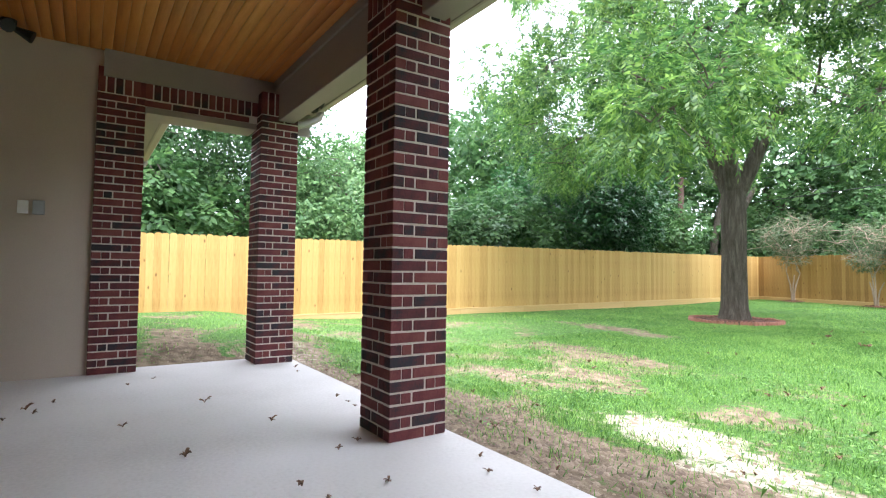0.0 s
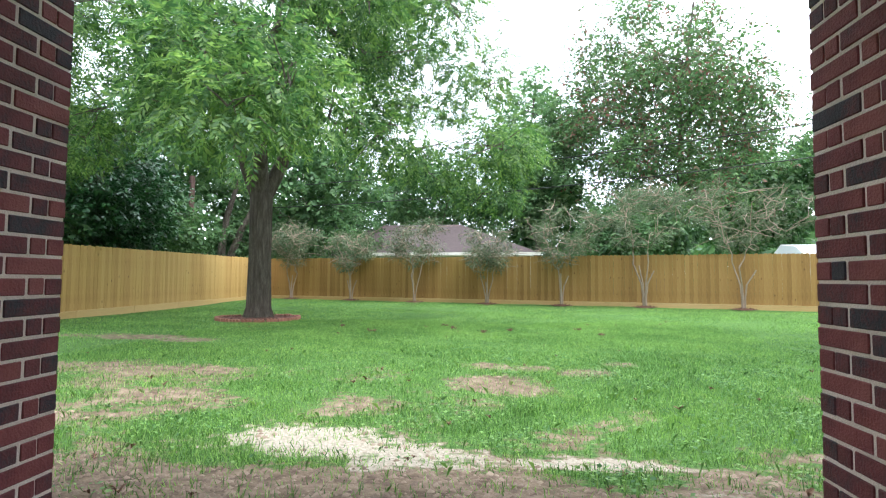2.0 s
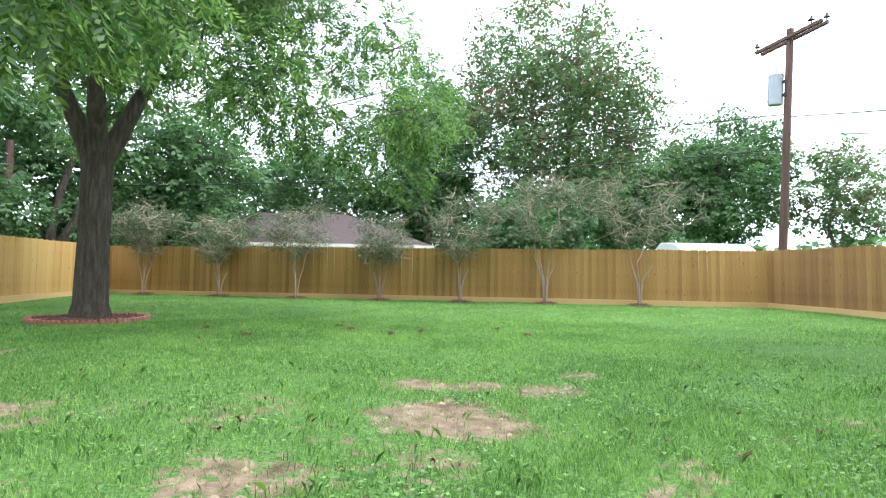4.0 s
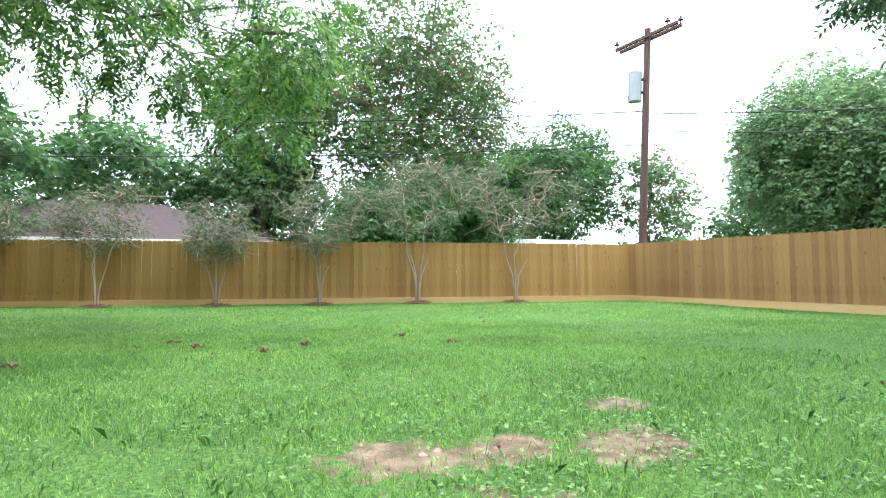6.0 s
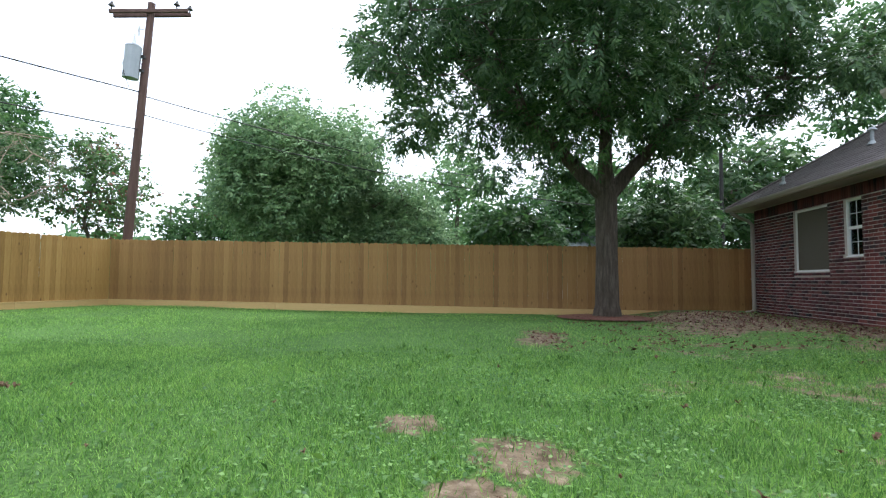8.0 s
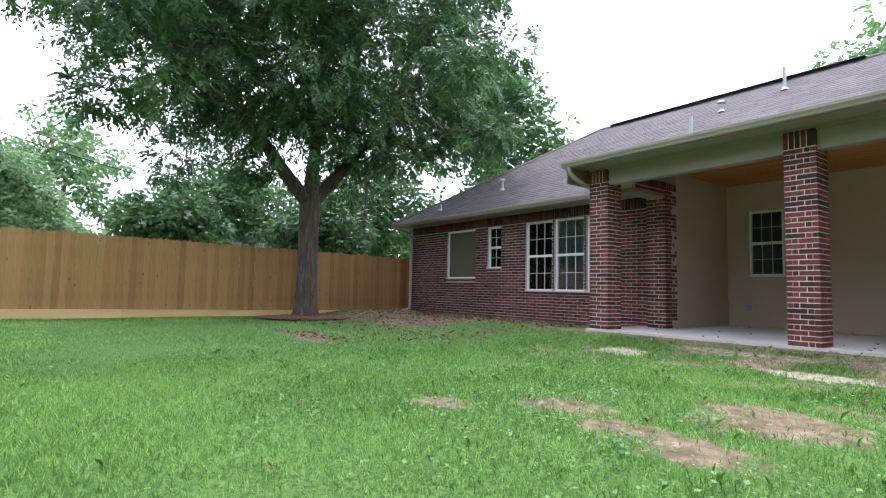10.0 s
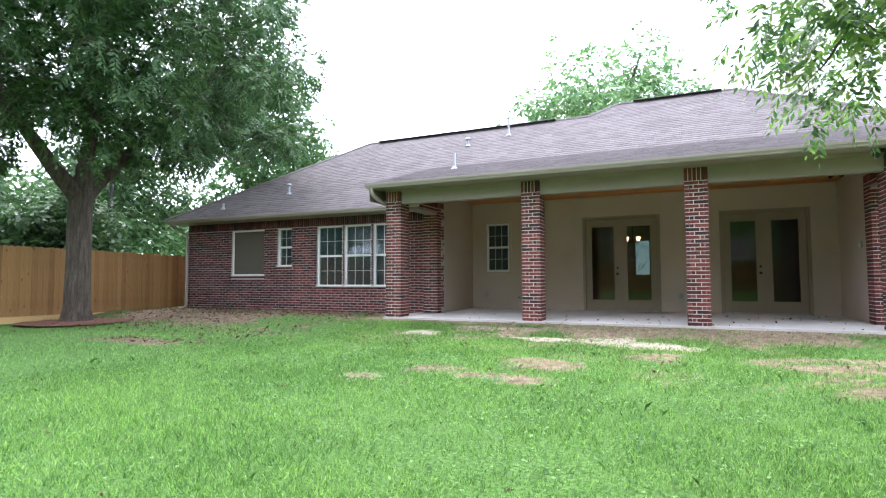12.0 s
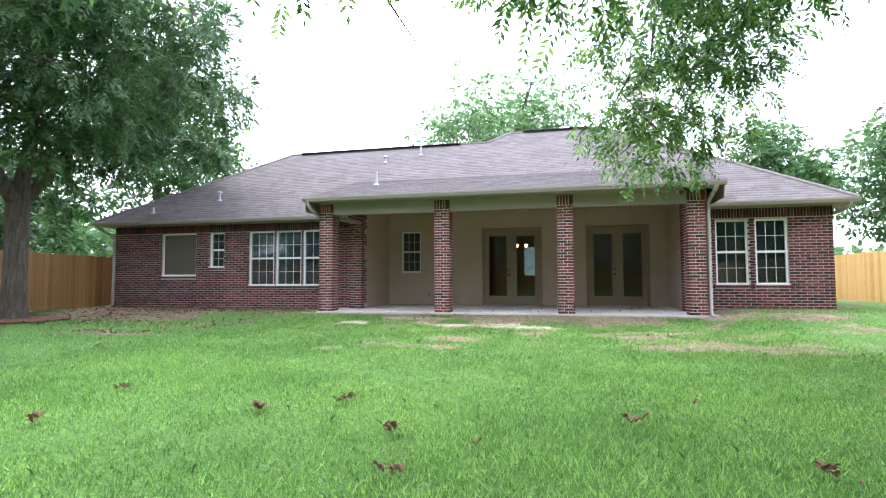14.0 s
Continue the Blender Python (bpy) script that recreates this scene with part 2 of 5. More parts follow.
GRASS = material("lawn_grass", [(0.065, 0.15, 0.037), (0.15, 0.30, 0.064), (0.32, 0.50, 0.128)], 0.55, 0.6, 7, 0, random_by="island", spread=0.3, translucent=0.42)
WEED = material("pale_weed_leaf", [(0.05, 0.135, 0.04), (0.12, 0.245, 0.06), (0.20, 0.35, 0.095)], 0.5, 2, 12, 0, random_by="island", spread=0.36, translucent=0.3)
DEAD_LEAF = material("dry_fallen_leaf", [(0.09, 0.05, 0.032), (0.19, 0.11, 0.066), (0.32, 0.21, 0.13)], 0.8, 9, 60, 0.2, random_by="island", spread=0.2)
SOIL = material("brown_soil_crumb", [(0.12, 0.085, 0.06), (0.235, 0.175, 0.125), (0.35, 0.275, 0.20)], 0.95, 1.2, 60, 0.5, random_by="island", spread=0.2)
MULCH = material("red_brown_mulch", [(0.05, 0.022, 0.016), (0.11, 0.045, 0.03), (0.19, 0.085, 0.06)], 0.95, 14, 60, 0.8, random_by="island", spread=0.2, bump_distance=0.03)
EDGING = material("red_concrete_edging", [(0.30, 0.12, 0.09), (0.42, 0.19, 0.15)], 0.9, 5, 70, 0.3, random_by="object", spread=0.15)
DARK_METAL = material("dark_metal", [(0.02, 0.02, 0.022), (0.05, 0.048, 0.046)], 0.5, 5, 60, 0.05, metal=0.5)
GREY_METAL = material("grey_painted_metal", [(0.30, 0.33, 0.36), (0.40, 0.43, 0.46)], 0.5, 3, 50, 0.05)
PALE_METAL = material("white_metal_sheet", [(0.66, 0.68, 0.70), (0.78, 0.80, 0.82)], 0.5, 2, 40, 0.05)
POLE_WOOD = material("weathered_pole_wood", [(0.05, 0.03, 0.026), (0.105, 0.062, 0.052), (0.15, 0.095, 0.08)], 0.9, 3, 25, 0.4, stretch=(3, 3, 0.3))
BLIND = material("grey_blind_slat", [(0.09, 0.11, 0.13), (0.14, 0.165, 0.19)], 0.6, 2, 40, 0.02)
SCREEN = material("olive_window_screen", [(0.085, 0.075, 0.058), (0.105, 0.095, 0.075)], 0.7, 1, 300, 0.2)
ROOM = material("room_paint", [(0.26, 0.20, 0.15), (0.31, 0.25, 0.19)], 0.9, 1, 40, 0.05)
ROOM_FLOOR = material("room_wood_floor", [(0.13, 0.07, 0.035), (0.22, 0.12, 0.06)], 0.5, 3, 30, 0.05)
SIDING = material("cream_lap_siding", [(0.62, 0.58, 0.52), (0.72, 0.68, 0.62)], 0.7, 2, 50, 0.05)
GLASS = glass_material("window_glass", (0.80, 0.85, 0.88), 1.5)
LAMP_GLOW = glowing("warm_lamp_glass", (1.0, 0.62, 0.28), 2.0)
LEADED = glowing("daylit_leaded_glass", (0.30, 0.42, 0.36), 0.2)


# ---- mesh helpers ----
def part(name, bm, mat, parent=None, label=""):
    me = bpy.data.meshes.new(name)
    bm.to_mesh(me)
    bm.free()
    me.materials.append(mat)
    ob = new(name, me)
    if parent:
        ob.parent = parent
    if label:
        ob["label"] = label
    return ob


def shared(name, me, parent, m):
    ob = new(name, me)
    ob.parent = parent
    ob.matrix_local = m
    return ob


def np_mesh(name, verts, faces, mat, smooth=False):
    """A mesh object from arrays; faces all of one length."""
    me = bpy.data.meshes.new(name)
    verts, faces = np.asarray(verts, np.float32), np.asarray(faces, np.int32)
    k = faces.shape[1]
    me.vertices.add(len(verts))
    me.vertices.foreach_set("co", verts.ravel())
    me.loops.add(faces.size)
    me.loops.foreach_set("vertex_index", faces.ravel())
    me.polygons.add(len(faces))
    me.polygons.foreach_set("loop_start", np.arange(0, faces.size, k, dtype=np.int32))
    if smooth:
        me.polygons.foreach_set("use_smooth", np.ones(len(faces), bool))
    me.update(calc_edges=True)
    me.materials.append(mat)
    return new(name, me)


def empty(name, m, label, category, group="", kind=""):
    ob = new(name)
    ob.empty_display_size = 0.1
    ob.matrix_world = m
    return tagged(ob, label, category, group, kind)


def box(bm, lo, hi, bevel=0.0):
    lo, hi = Vector(lo), Vector(hi)
    ret = bmesh.ops.create_cube(bm, size=1.0, matrix=Matrix.LocRotScale((lo + hi) / 2, None, hi - lo))
    if bevel:
        edges = list({e for v in ret["verts"] for e in v.link_edges})
        bmesh.ops.bevel(bm, geom=edges, offset=bevel, segments=1, affect="EDGES")


def boxes(*spans, bevel=0.0):
    bm = bmesh.new()
    for lo, hi in spans:
        box(bm, lo, hi, bevel)
    return bm


def cylinder(bm, p, q, r0, r1=None, sides=12):
    p, q = Vector(p), Vector(q)
    d = q - p
    m = Matrix.Translation((p + q) / 2) @ d.to_track_quat("Z", "Y").to_matrix().to_4x4()
    bmesh.ops.create_cone(bm, cap_ends=True, segments=sides, radius1=r0, radius2=r0 if r1 is None else r1, depth=d.length, matrix=m)


def cylinders(*specs, sides=12):
    bm = bmesh.new()
    for s in specs:
        cylinder(bm, *s, sides=sides)
    return bm


def chamfered(name, size, mat, b=0.003):
    """A brick or board mesh with worn edges, centred, to be shared by many pieces."""
    bm = boxes(([-s / 2 for s in size], [s / 2 for s in size]), bevel=b)
    me = bpy.data.meshes.new(name)
    bm.to_mesh(me)
    bm.free()
    me.materials.append(mat)
    return me


def tube(points, radii, sides=7):
    """Vertices and quads of a bent tapering tube."""
    P = [Vector(p) for p in points]
    vs, fs = [], []
    for i, (p, r) in enumerate(zip(P, radii)):
        d = (P[min(i + 1, len(P) - 1)] - P[max(i - 1, 0)]).normalized()
        u = d.orthogonal().normalized() if i == 0 else (u - d * u.dot(d)).normalized()
        w = d.cross(u)
        for k in range(sides):
            a = 2 * math.pi * k / sides
            vs.append(p + (u * math.cos(a) + w * math.sin(a)) * r)
        if i:
            for k in range(sides):
                a, b = (i - 1) * sides + k, (i - 1) * sides + (k + 1) % sides
                fs.append((a, b, b + sides, a + sides))
    return vs, fs


def tubes_object(name, specs, mat, sides=7):
    vs, fs = [], []
    for pts, radii in specs:
        v, f = tube(pts, radii, sides)
        o = len(vs)
        vs += [tuple(x) for x in v]
        fs += [tuple(i + o for i in q) for q in f]
    return np_mesh(name, vs, fs, mat, True)


def smoothstep(a, b, x):
    t = np.clip((x - a) / (b - a), 0, 1)
    return t * t * (3 - 2 * t)


# ---- ground ----
def ground_z(x, y):
    """Height of the yard: it falls away from the slab."""
    x, y = np.asarray(x, float), np.asarray(y, float)
    z = -0.042 - 0.173 * smoothstep(0.1, 1.9, y)
    z = z + 0.12 * (1 - smoothstep(1.0, 9.0, 24.1 - 0.29 * (x + 9.5) - y))
    z = z + 0.13 * (1 - smoothstep(-4.2, -3.3, x)) * (1 - smoothstep(0.5, 4.0, y)) * smoothstep(-16.0, -9.0, x)
    z = z + 0.012 * np.sin(1.3 * x + 0.6 * y) * np.sin(0.9 * y - 0.4 * x) * smoothstep(0.3, 2.5, y)
    return z


# bare places: x, y, half-widths, how sandy
BARE = [(0.8, 1.72, 1.1, 0.56, 1.0), (2.6, 1.5, 0.9, 0.22, 0.8), (0.3, 0.7, 3.6, 0.65, 0.15), (1.95, 4.2, 0.55, 0.5, 0.1),
        (-2.6, 4.5, 1.5, 0.7, 0.05), (-1.5, 3.1, 1.0, 0.45, 0.3), (-5.2, 8.0, 1.4, 0.5, 0.0), (-3.6, 7.6, 0.7, 0.4, 0.0),
        (1.85, 5.3, 0.4, 0.35, 0.1), (3.1, 4.9, 0.45, 0.35, 0.1), (2.45, 5.2, 0.3, 0.25, 0.1), (3.7, 5.7, 0.3, 0.25, 0.1), (5.0, 1.4, 0.5, 0.3, 0.9),
        (4.1, 1.8, 0.35, 0.2, 0.6), (2.2, 3.9, 0.7, 0.35, 0.1), (9.2, 4.4, 1.3, 0.5, 0.0), (12.6, 0.2, 4.2, 1.9, 0.0),
        (11.0, -1.0, 4.6, 0.9, 0.0), (-1.9, 2.3, 0.9, 0.35, 0.4), (-3.2, 0.2, 1.2, 0.7, 0.5), (-5.0, 0.6, 1.2, 0.5, 0.2),
        (3.4, 0.8, 1.2, 0.3, 0.6), (-4.6, -0.9, 1.8, 0.5, 0.3), (-7.8, 1.5, 1.3, 0.8, 0.1), (-6.3, 3.6, 0.8, 0.4, 0.0)]


def bareness(x, y):
    """How bare and how sandy the ground is, each 0 to 1."""
    x, y = np.asarray(x, float), np.asarray(y, float)
    wob = 0.28 * np.sin(2.1 * x + 1.7 * np.sin(1.9 * y)) + 0.22 * np.sin(4.7 * y + 2.0 * np.sin(3.1 * x))
    red, green = np.zeros_like(x), np.zeros_like(x)
    for cx, cy, a, b, s in BARE:
        r = np.hypot((x - cx) / a, (y - cy) / b) + wob * 0.6
        v = 0.82 * (1 - smoothstep(0.3, 1.5, r))
        red = np.maximum(red, v)
        green = np.maximum(green, v * s)
    thin = np.sin(1.7 * x + 2.2 * np.sin(0.9 * y + 0.4)) * np.sin(2.3 * y + 1.6 * np.sin(1.1 * x)) + 0.5 * np.sin(5.1 * x + 2 * np.sin(3.7 * y))
    red = np.maximum(red, np.clip(0.33 + 0.33 * thin, 0, 0.66) * (1 - smoothstep(3.0, 7.5, y + 0.25 * x)))
    strip = (1 - smoothstep(0.15, 0.9, y)) * (x > -3.6) * (x < 7.2)
    return np.maximum(red, strip * 0.85), green


def axis(lo, hi, fine_lo, fine_hi, step):
    far = [8, 20, 50, 120, 300, 800]
    return np.array([lo - d for d in reversed(far)] + list(np.arange(lo, fine_lo, 1.0)) + list(np.arange(fine_lo, fine_hi, step)) + list(np.arange(fine_hi, hi + 1, 1.0)) + [hi + 1 + d for d in far])


def build_ground():
    xs, ys = axis(-20, 30, -9.6, 16.4, 0.13), axis(-20, 40, -1.9, 16, 0.13)
    X, Y = np.meshgrid(xs, ys)
    Z = ground_z(X, Y)
    nx, ny = len(xs), len(ys)
    i = (np.arange(ny - 1)[:, None] * nx + np.arange(nx - 1)[None]).ravel()
    ob = np_mesh("ground", np.stack([X, Y, Z], -1).reshape(-1, 3), np.stack([i, i + 1, i + nx + 1, i + nx], 1), ground_material(), True)
    r, g = bareness(X.ravel(), Y.ravel())
    at = ob.data.color_attributes.new("bareness", "FLOAT_COLOR", "POINT")
    at.data.foreach_set("color", np.stack([r, g, 0 * r, 0 * r + 1], 1).astype(np.float32).ravel())
    tagged(ob, "patchy green lawn with bare soil and sand", "ground", kind="structure")


build_ground()

# ---- patio slab and house shell ----
COL_X = [6.47, 3.16, 0.0, -3.02]
COL_W = 0.405
FACADE_Y = -1.70
BACK_Y = -4.09
E_IN, W_IN, E_OUT, W_OUT = 6.02, -2.99, 15.27, -6.52
COURSE = 0.073

tagged(part("floor", boxes(((W_IN - 0.3, BACK_Y, -0.12), (E_IN + 0.4, FACADE_Y + 0.02, 0.0)), ((-3.26, FACADE_Y + 0.02, -0.12), (6.72, 0.05, 0.0))), CONCRETE),
       "pale grey broom-finished concrete patio slab", "floor", kind="structure")


def wall_boxes(x0, x1, y0, y1, z0, z1, holes):
    """Boxes of a wall along x that leave the holes (x0, x1, z0, z1) open."""
    spans = []
    cuts = sorted({x0, x1, *[h[0] for h in holes], *[h[1] for h in holes]})
    for a, b in zip(cuts, cuts[1:]):
        zs = sorted((h[2], h[3]) for h in holes if h[0] < (a + b) / 2 < h[1])
        z = z0
        for lo, hi in zs:
            if lo - z > 1e-4:
                spans.append(((a, y0, z), (b, y1, lo)))
            z = hi
        if z1 - z > 1e-4:
            spans.append(((a, y0, z), (b, y1, z1)))
    return spans


E_WINDOWS = [(12.0, 13.33, 1.0, 2.42), (10.93, 11.47, 1.27, 2.42), (9.11, 10.0, 0.68, 2.42), (8.15, 9.04, 0.68, 2.42), (7.19, 8.08, 0.68, 2.42)]
W_WINDOWS = [(-4.58, -3.81, 0.70, 2.39), (-5.5, -4.75, 0.70, 2.39)]
BACK_HOLES = [(4.91, 5.6, 1.1, 2.5), (0.81, 2.795, 0.0, 2.56), (-2.494, -0.577, 0.0, 2.56)]

wall_e = tagged(part("wall_east_wing", boxes(*wall_boxes(E_IN, E_OUT, FACADE_Y - 0.28, FACADE_Y - 0.005, -0.06, 2.72, E_WINDOWS)), MORTAR_WALL), "dark red brick wall of the long wing", "wall", kind="structure")
wall_w = tagged(part("wall_west_wing", boxes(*wall_boxes(W_OUT, W_IN - 0.06, FACADE_Y - 0.28, FACADE_Y - 0.005, -0.06, 2.72, W_WINDOWS)), MORTAR_WALL), "red brick wall of the short wing with two windows", "wall", kind="structure")
wall_s = tagged(part("wall_back", boxes(*wall_boxes(W_IN - 0.3, E_IN + 0.3, BACK_Y - 0.2, BACK_Y, -0.05, 3.12, BACK_HOLES)), STUCCO), "beige stucco wall at the back of the patio", "wall", kind="structure")
tagged(part("wall_patio_west", boxes(((W_IN - 0.3, BACK_Y, 0), (W_IN - 0.04, -1.84, 3.12))), STUCCO), "beige stucco side wall of the patio", "wall", kind="structure")
tagged(part("wall_patio_east", boxes(((E_IN + 0.04, BACK_Y, 0), (E_IN + 0.3, -1.84, 3.12))), STUCCO), "beige stucco side wall of the patio", "wall", kind="structure")
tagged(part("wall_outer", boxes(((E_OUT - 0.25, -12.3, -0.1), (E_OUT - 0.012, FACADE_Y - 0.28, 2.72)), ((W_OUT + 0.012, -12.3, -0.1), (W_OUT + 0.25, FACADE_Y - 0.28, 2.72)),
                                   ((W_OUT + 0.25, -12.3, -0.1), (E_OUT - 0.25, -12.05, 2.72))), BRICK_JOINED_SHADED), "red brick outer walls of the house", "wall", kind="structure")
tagged(part("foundation", boxes(((E_IN + 0.1, FACADE_Y - 0.2, -0.3), (E_OUT + 0.03, FACADE_Y + 0.03, -0.06)), ((W_OUT - 0.03, FACADE_Y - 0.2, -0.3), (-3.28, FACADE_Y + 0.03, -0.06))), SKIRT),
       "stained concrete foundation edge under the brick", "foundation", kind="structure")
# rooms behind the glass
tagged(part("floor_inside", boxes(((W_OUT + 0.3, -12, -0.1), (E_OUT - 0.3, BACK_Y - 0.2, 0.0)), ((E_IN + 0.35, BACK_Y - 0.2, -0.1), (E_OUT - 0.3, FACADE_Y - 0.3, 0.004)), ((W_OUT + 0.3, BACK_Y - 0.2, -0.1), (W_IN - 0.35, FACADE_Y - 0.3, 0.004))), ROOM_FLOOR), "brown wooden floor of the rooms", "floor", kind="structure")
tagged(part("wall_inside", boxes(((W_OUT + 0.3, -8.6, 0), (E_OUT - 0.3, -8.5, 2.75)), ((3.6, -8.5, 0), (3.7, BACK_Y - 0.21, 2.75)), ((-0.1, -8.5, 0), (0.0, BACK_Y - 0.21, 2.75)), ((11.7, -8.5, 0), (11.8, -2.0, 2.75))), ROOM), "tan painted walls of the rooms", "wall", kind="structure")
tagged(part("ceiling_inside", boxes(((W_OUT + 0.25, -12, 2.76), (E_OUT - 0.25, BACK_Y - 0.2, 2.82)), ((E_IN + 0.3, BACK_Y - 0.2, 2.76), (E_OUT - 0.25, FACADE_Y - 0.28, 2.82)), ((W_OUT + 0.25, BACK_Y - 0.2, 2.76), (W_IN - 0.3, FACADE_Y - 0.28, 2.82))), ROOM), "ceiling of the rooms", "ceiling", kind="structure")


# patio ceiling: tongue-and-groove boards along x
def patio_ceiling():
    vs, fs = [], []
    rnd = random.Random(4)
    y = BACK_Y
    while y < -0.24:
        x = W_IN - 0.25
        while x < E_IN + 0.25:
            x2 = min(x + rnd.uniform(1.6, 3.6), E_IN + 0.25)
            o = len(vs)
            for (xx, yy, zz) in ((x, y + 0.001, 3.12), (x2, y + 0.001, 3.12), (x2, y + 0.006, 3.115), (x, y + 0.006, 3.115), (x2, y + 0.087, 3.115), (x, y + 0.087, 3.115), (x2, y + 0.0915, 3.12), (x, y + 0.0915, 3.12)):
                vs.append((xx, yy, zz))
            fs += [(o, o + 1, o + 2, o + 3), (o + 3, o + 2, o + 4, o + 5), (o + 5, o + 4, o + 6, o + 7)]
            x = x2 + 0.001
        y += 0.092
    tagged(np_mesh("ceiling", vs, fs, CEILING), "orange stained pine board ceiling of the patio", "ceiling", kind="structure")
    tagged(part("ceiling_deck", boxes(((W_IN - 0.3, BACK_Y - 0.05, 3.124), (E_IN + 0.3, -0.2, 3.14))), TRIM), "boards above the patio ceiling", "ceiling", kind="structure")


patio_ceiling()

# beam over the columns, side beams, cornice, soffits, fascia
beam = tagged(part("beam", boxes(((-3.22, -0.22, 2.65), (6.67, -0.04, 3.115)), bevel=0.006), TRIM), "taupe painted beam carried by the brick columns", "beam", kind="structure")
part("moulding", boxes(((-3.24, -0.038, 2.92), (6.69, -0.004, 2.983)), ((-3.2, -0.245, 3.03), (6.65, -0.222, 3.113))), TRIM, beam)
tagged(part("soffit", boxes(((-3.5, -0.038, 2.985), (6.86, 0.40, 3.0)), ((E_IN + 0.7, FACADE_Y - 0.1, 2.70), (E_OUT + 0.45, -1.26, 2.718)), ((W_OUT - 0.3, FACADE_Y - 0.1, 2.70), (-3.45, -1.26, 2.718)),
                            ((E_OUT - 0.1, -12.4, 2.70), (E_OUT + 0.45, FACADE_Y - 0.1, 2.718)), ((W_OUT - 0.35, -12.4, 2.70), (W_OUT + 0.1, FACADE_Y - 0.1, 2.718))), TRIM), "taupe soffit boards under the eaves", "soffit", kind="structure")
tagged(part("fascia", boxes(((-3.55, 0.385, 2.975), (6.91, 0.41, 3.07)), ((E_IN + 0.9, -1.275, 2.69), (E_OUT + 0.47, -1.25, 2.80)), ((W_OUT - 0.35, -1.275, 2.69), (-3.56, -1.25, 2.80)),
                            ((E_OUT + 0.445, -12.4, 2.69), (E_OUT + 0.47, -1.275, 2.80)), ((W_OUT - 0.37, -12.4, 2.69), (W_OUT - 0.345, -1.25, 2.80)),
                            ((6.885, -1.6, 2.7), (6.91, 0.385, 3.02)), ((-3.55, -1.6, 2.7), (-3.525, 0.385, 3.02))), TRIM), "taupe fascia boards along the eaves", "fascia", kind="structure")


def gutter(x0, x1, y, z, label):
    """An ogee gutter along x with its lip."""
    prof = [(0, 0.10), (0, 0), (0.07, 0), (0.082, 0.03), (0.105, 0.06), (0.112, 0.10), (0.104, 0.10), (0.097, 0.065), (0.075, 0.036), (0.064, 0.008), (0.008, 0.008), (0.008, 0.10)]
    vs = [(x, y + a, z + b) for x in (x0, x1) for a, b in prof]
    k = len(prof)
    bm = bmesh.new()
    bv = [bm.verts.new(v) for v in vs]
    for i in range(k):
        bm.faces.new((bv[i], bv[(i + 1) % k], bv[k + (i + 1) % k], bv[k + i]))
    for s in (0, k):
        bm.faces.new([bv[s + i] for i in (range(k) if s else reversed(range(k)))])
    bmesh.ops.recalc_face_normals(bm, faces=bm.faces)
    return tagged(part("gutter", bm, GUTTER), label, "gutter", kind="structure")


gutter(-3.58, 6.94, 0.412, 2.985, "taupe metal gutter along the patio eave")
gutter(6.95, E_OUT + 0.5, -1.248, 2.705, "taupe metal gutter along the long wing eave")
gutter(W_OUT - 0.4, -3.58, -1.248, 2.705, "taupe metal gutter along the short wing eave")


def downspout(points, label):
    root = empty("downspout", pose(*points[-1]), label, "downspout")
    tube_ob = tubes_object("pipe", [([Vector(p) - Vector(points[-1]) for p in points], [0.05] * len(points))], GUTTER, 8)
    tube_ob.parent = root
    strap_z = [0.9, 1.9]
    top = Vector(points[-3]) - Vector(points[-1])
    for z in strap_z:
        part("strap", boxes(((top.x - 0.056, top.y - 0.056, z), (top.x + 0.056, top.y + 0.056, z + 0.02))), GUTTER, root)
    return root


downspout([(6.80, 0.46, 2.99), (6.80, 0.44, 2.90), (6.78, 0.32, 2.80), (6.75, 0.08, 2.70), (6.70, -0.34, 2.64), (6.60, -0.47, 2.5), (6.60, -0.47, 0.08), (6.62, -0.50, 0.05), (6.68, -0.58, 0.05)], "taupe downspout running down behind a brick column")
downspout([(-3.36, 0.46, 2.99), (-3.36, 0.44, 2.92), (-3.33, 0.30, 2.83), (-3.30, 0.05, 2.72), (-3.29, -0.08, 2.66), (-3.29, -0.10, 2.4), (-3.29, -0.10, 0.05), (-3.33, -0.04, -0.02), (-3.45, 0.12, -0.05)], "taupe downspout with a curved foot beside a column")
downspout([(E_OUT + 0.25, -1.2, 2.72), (E_OUT + 0.25, -1.22, 2.66), (E_OUT + 0.15, -1.4, 2.52), (E_OUT + 0.06, -1.58, 2.42), (E_OUT - 0.04, -1.63, 2.3), (E_OUT - 0.04, -1.63, 0.05), (E_OUT, -1.6, -0.03), (E_OUT + 0.15, -1.5, -0.06)], "taupe downspout at the house corner")
downspout([(W_OUT - 0.2, -1.2, 2.72), (W_OUT - 0.2, -1.22, 2.66), (W_OUT - 0.12, -1.45, 2.54), (W_OUT - 0.08, -2.2, 2.48), (W_OUT - 0.07, -3.4, 2.3), (W_OUT - 0.07, -3.4, 0.05), (W_OUT - 0.08, -3.35, 0.03), (W_OUT - 0.1, -3.2, 0.02)], "taupe downspout behind the short wing corner")

# ---- roof ----
PITCH = 0.65
EAVE_Y, EAVE_Z = -1.20, 2.80
ROOF_E, ROOF_W = E_OUT + 0.48, W_OUT - 0.38


def roof_z(y):
    return EAVE_Z + PITCH * (EAVE_Y - y)


def roof_ridge():
    y1, y2 = -6.05, -6.85
    xe, xw = ROOF_E - (EAVE_Y - y1), ROOF_W + (EAVE_Y - y2)
    return y1, y2, xe, xw


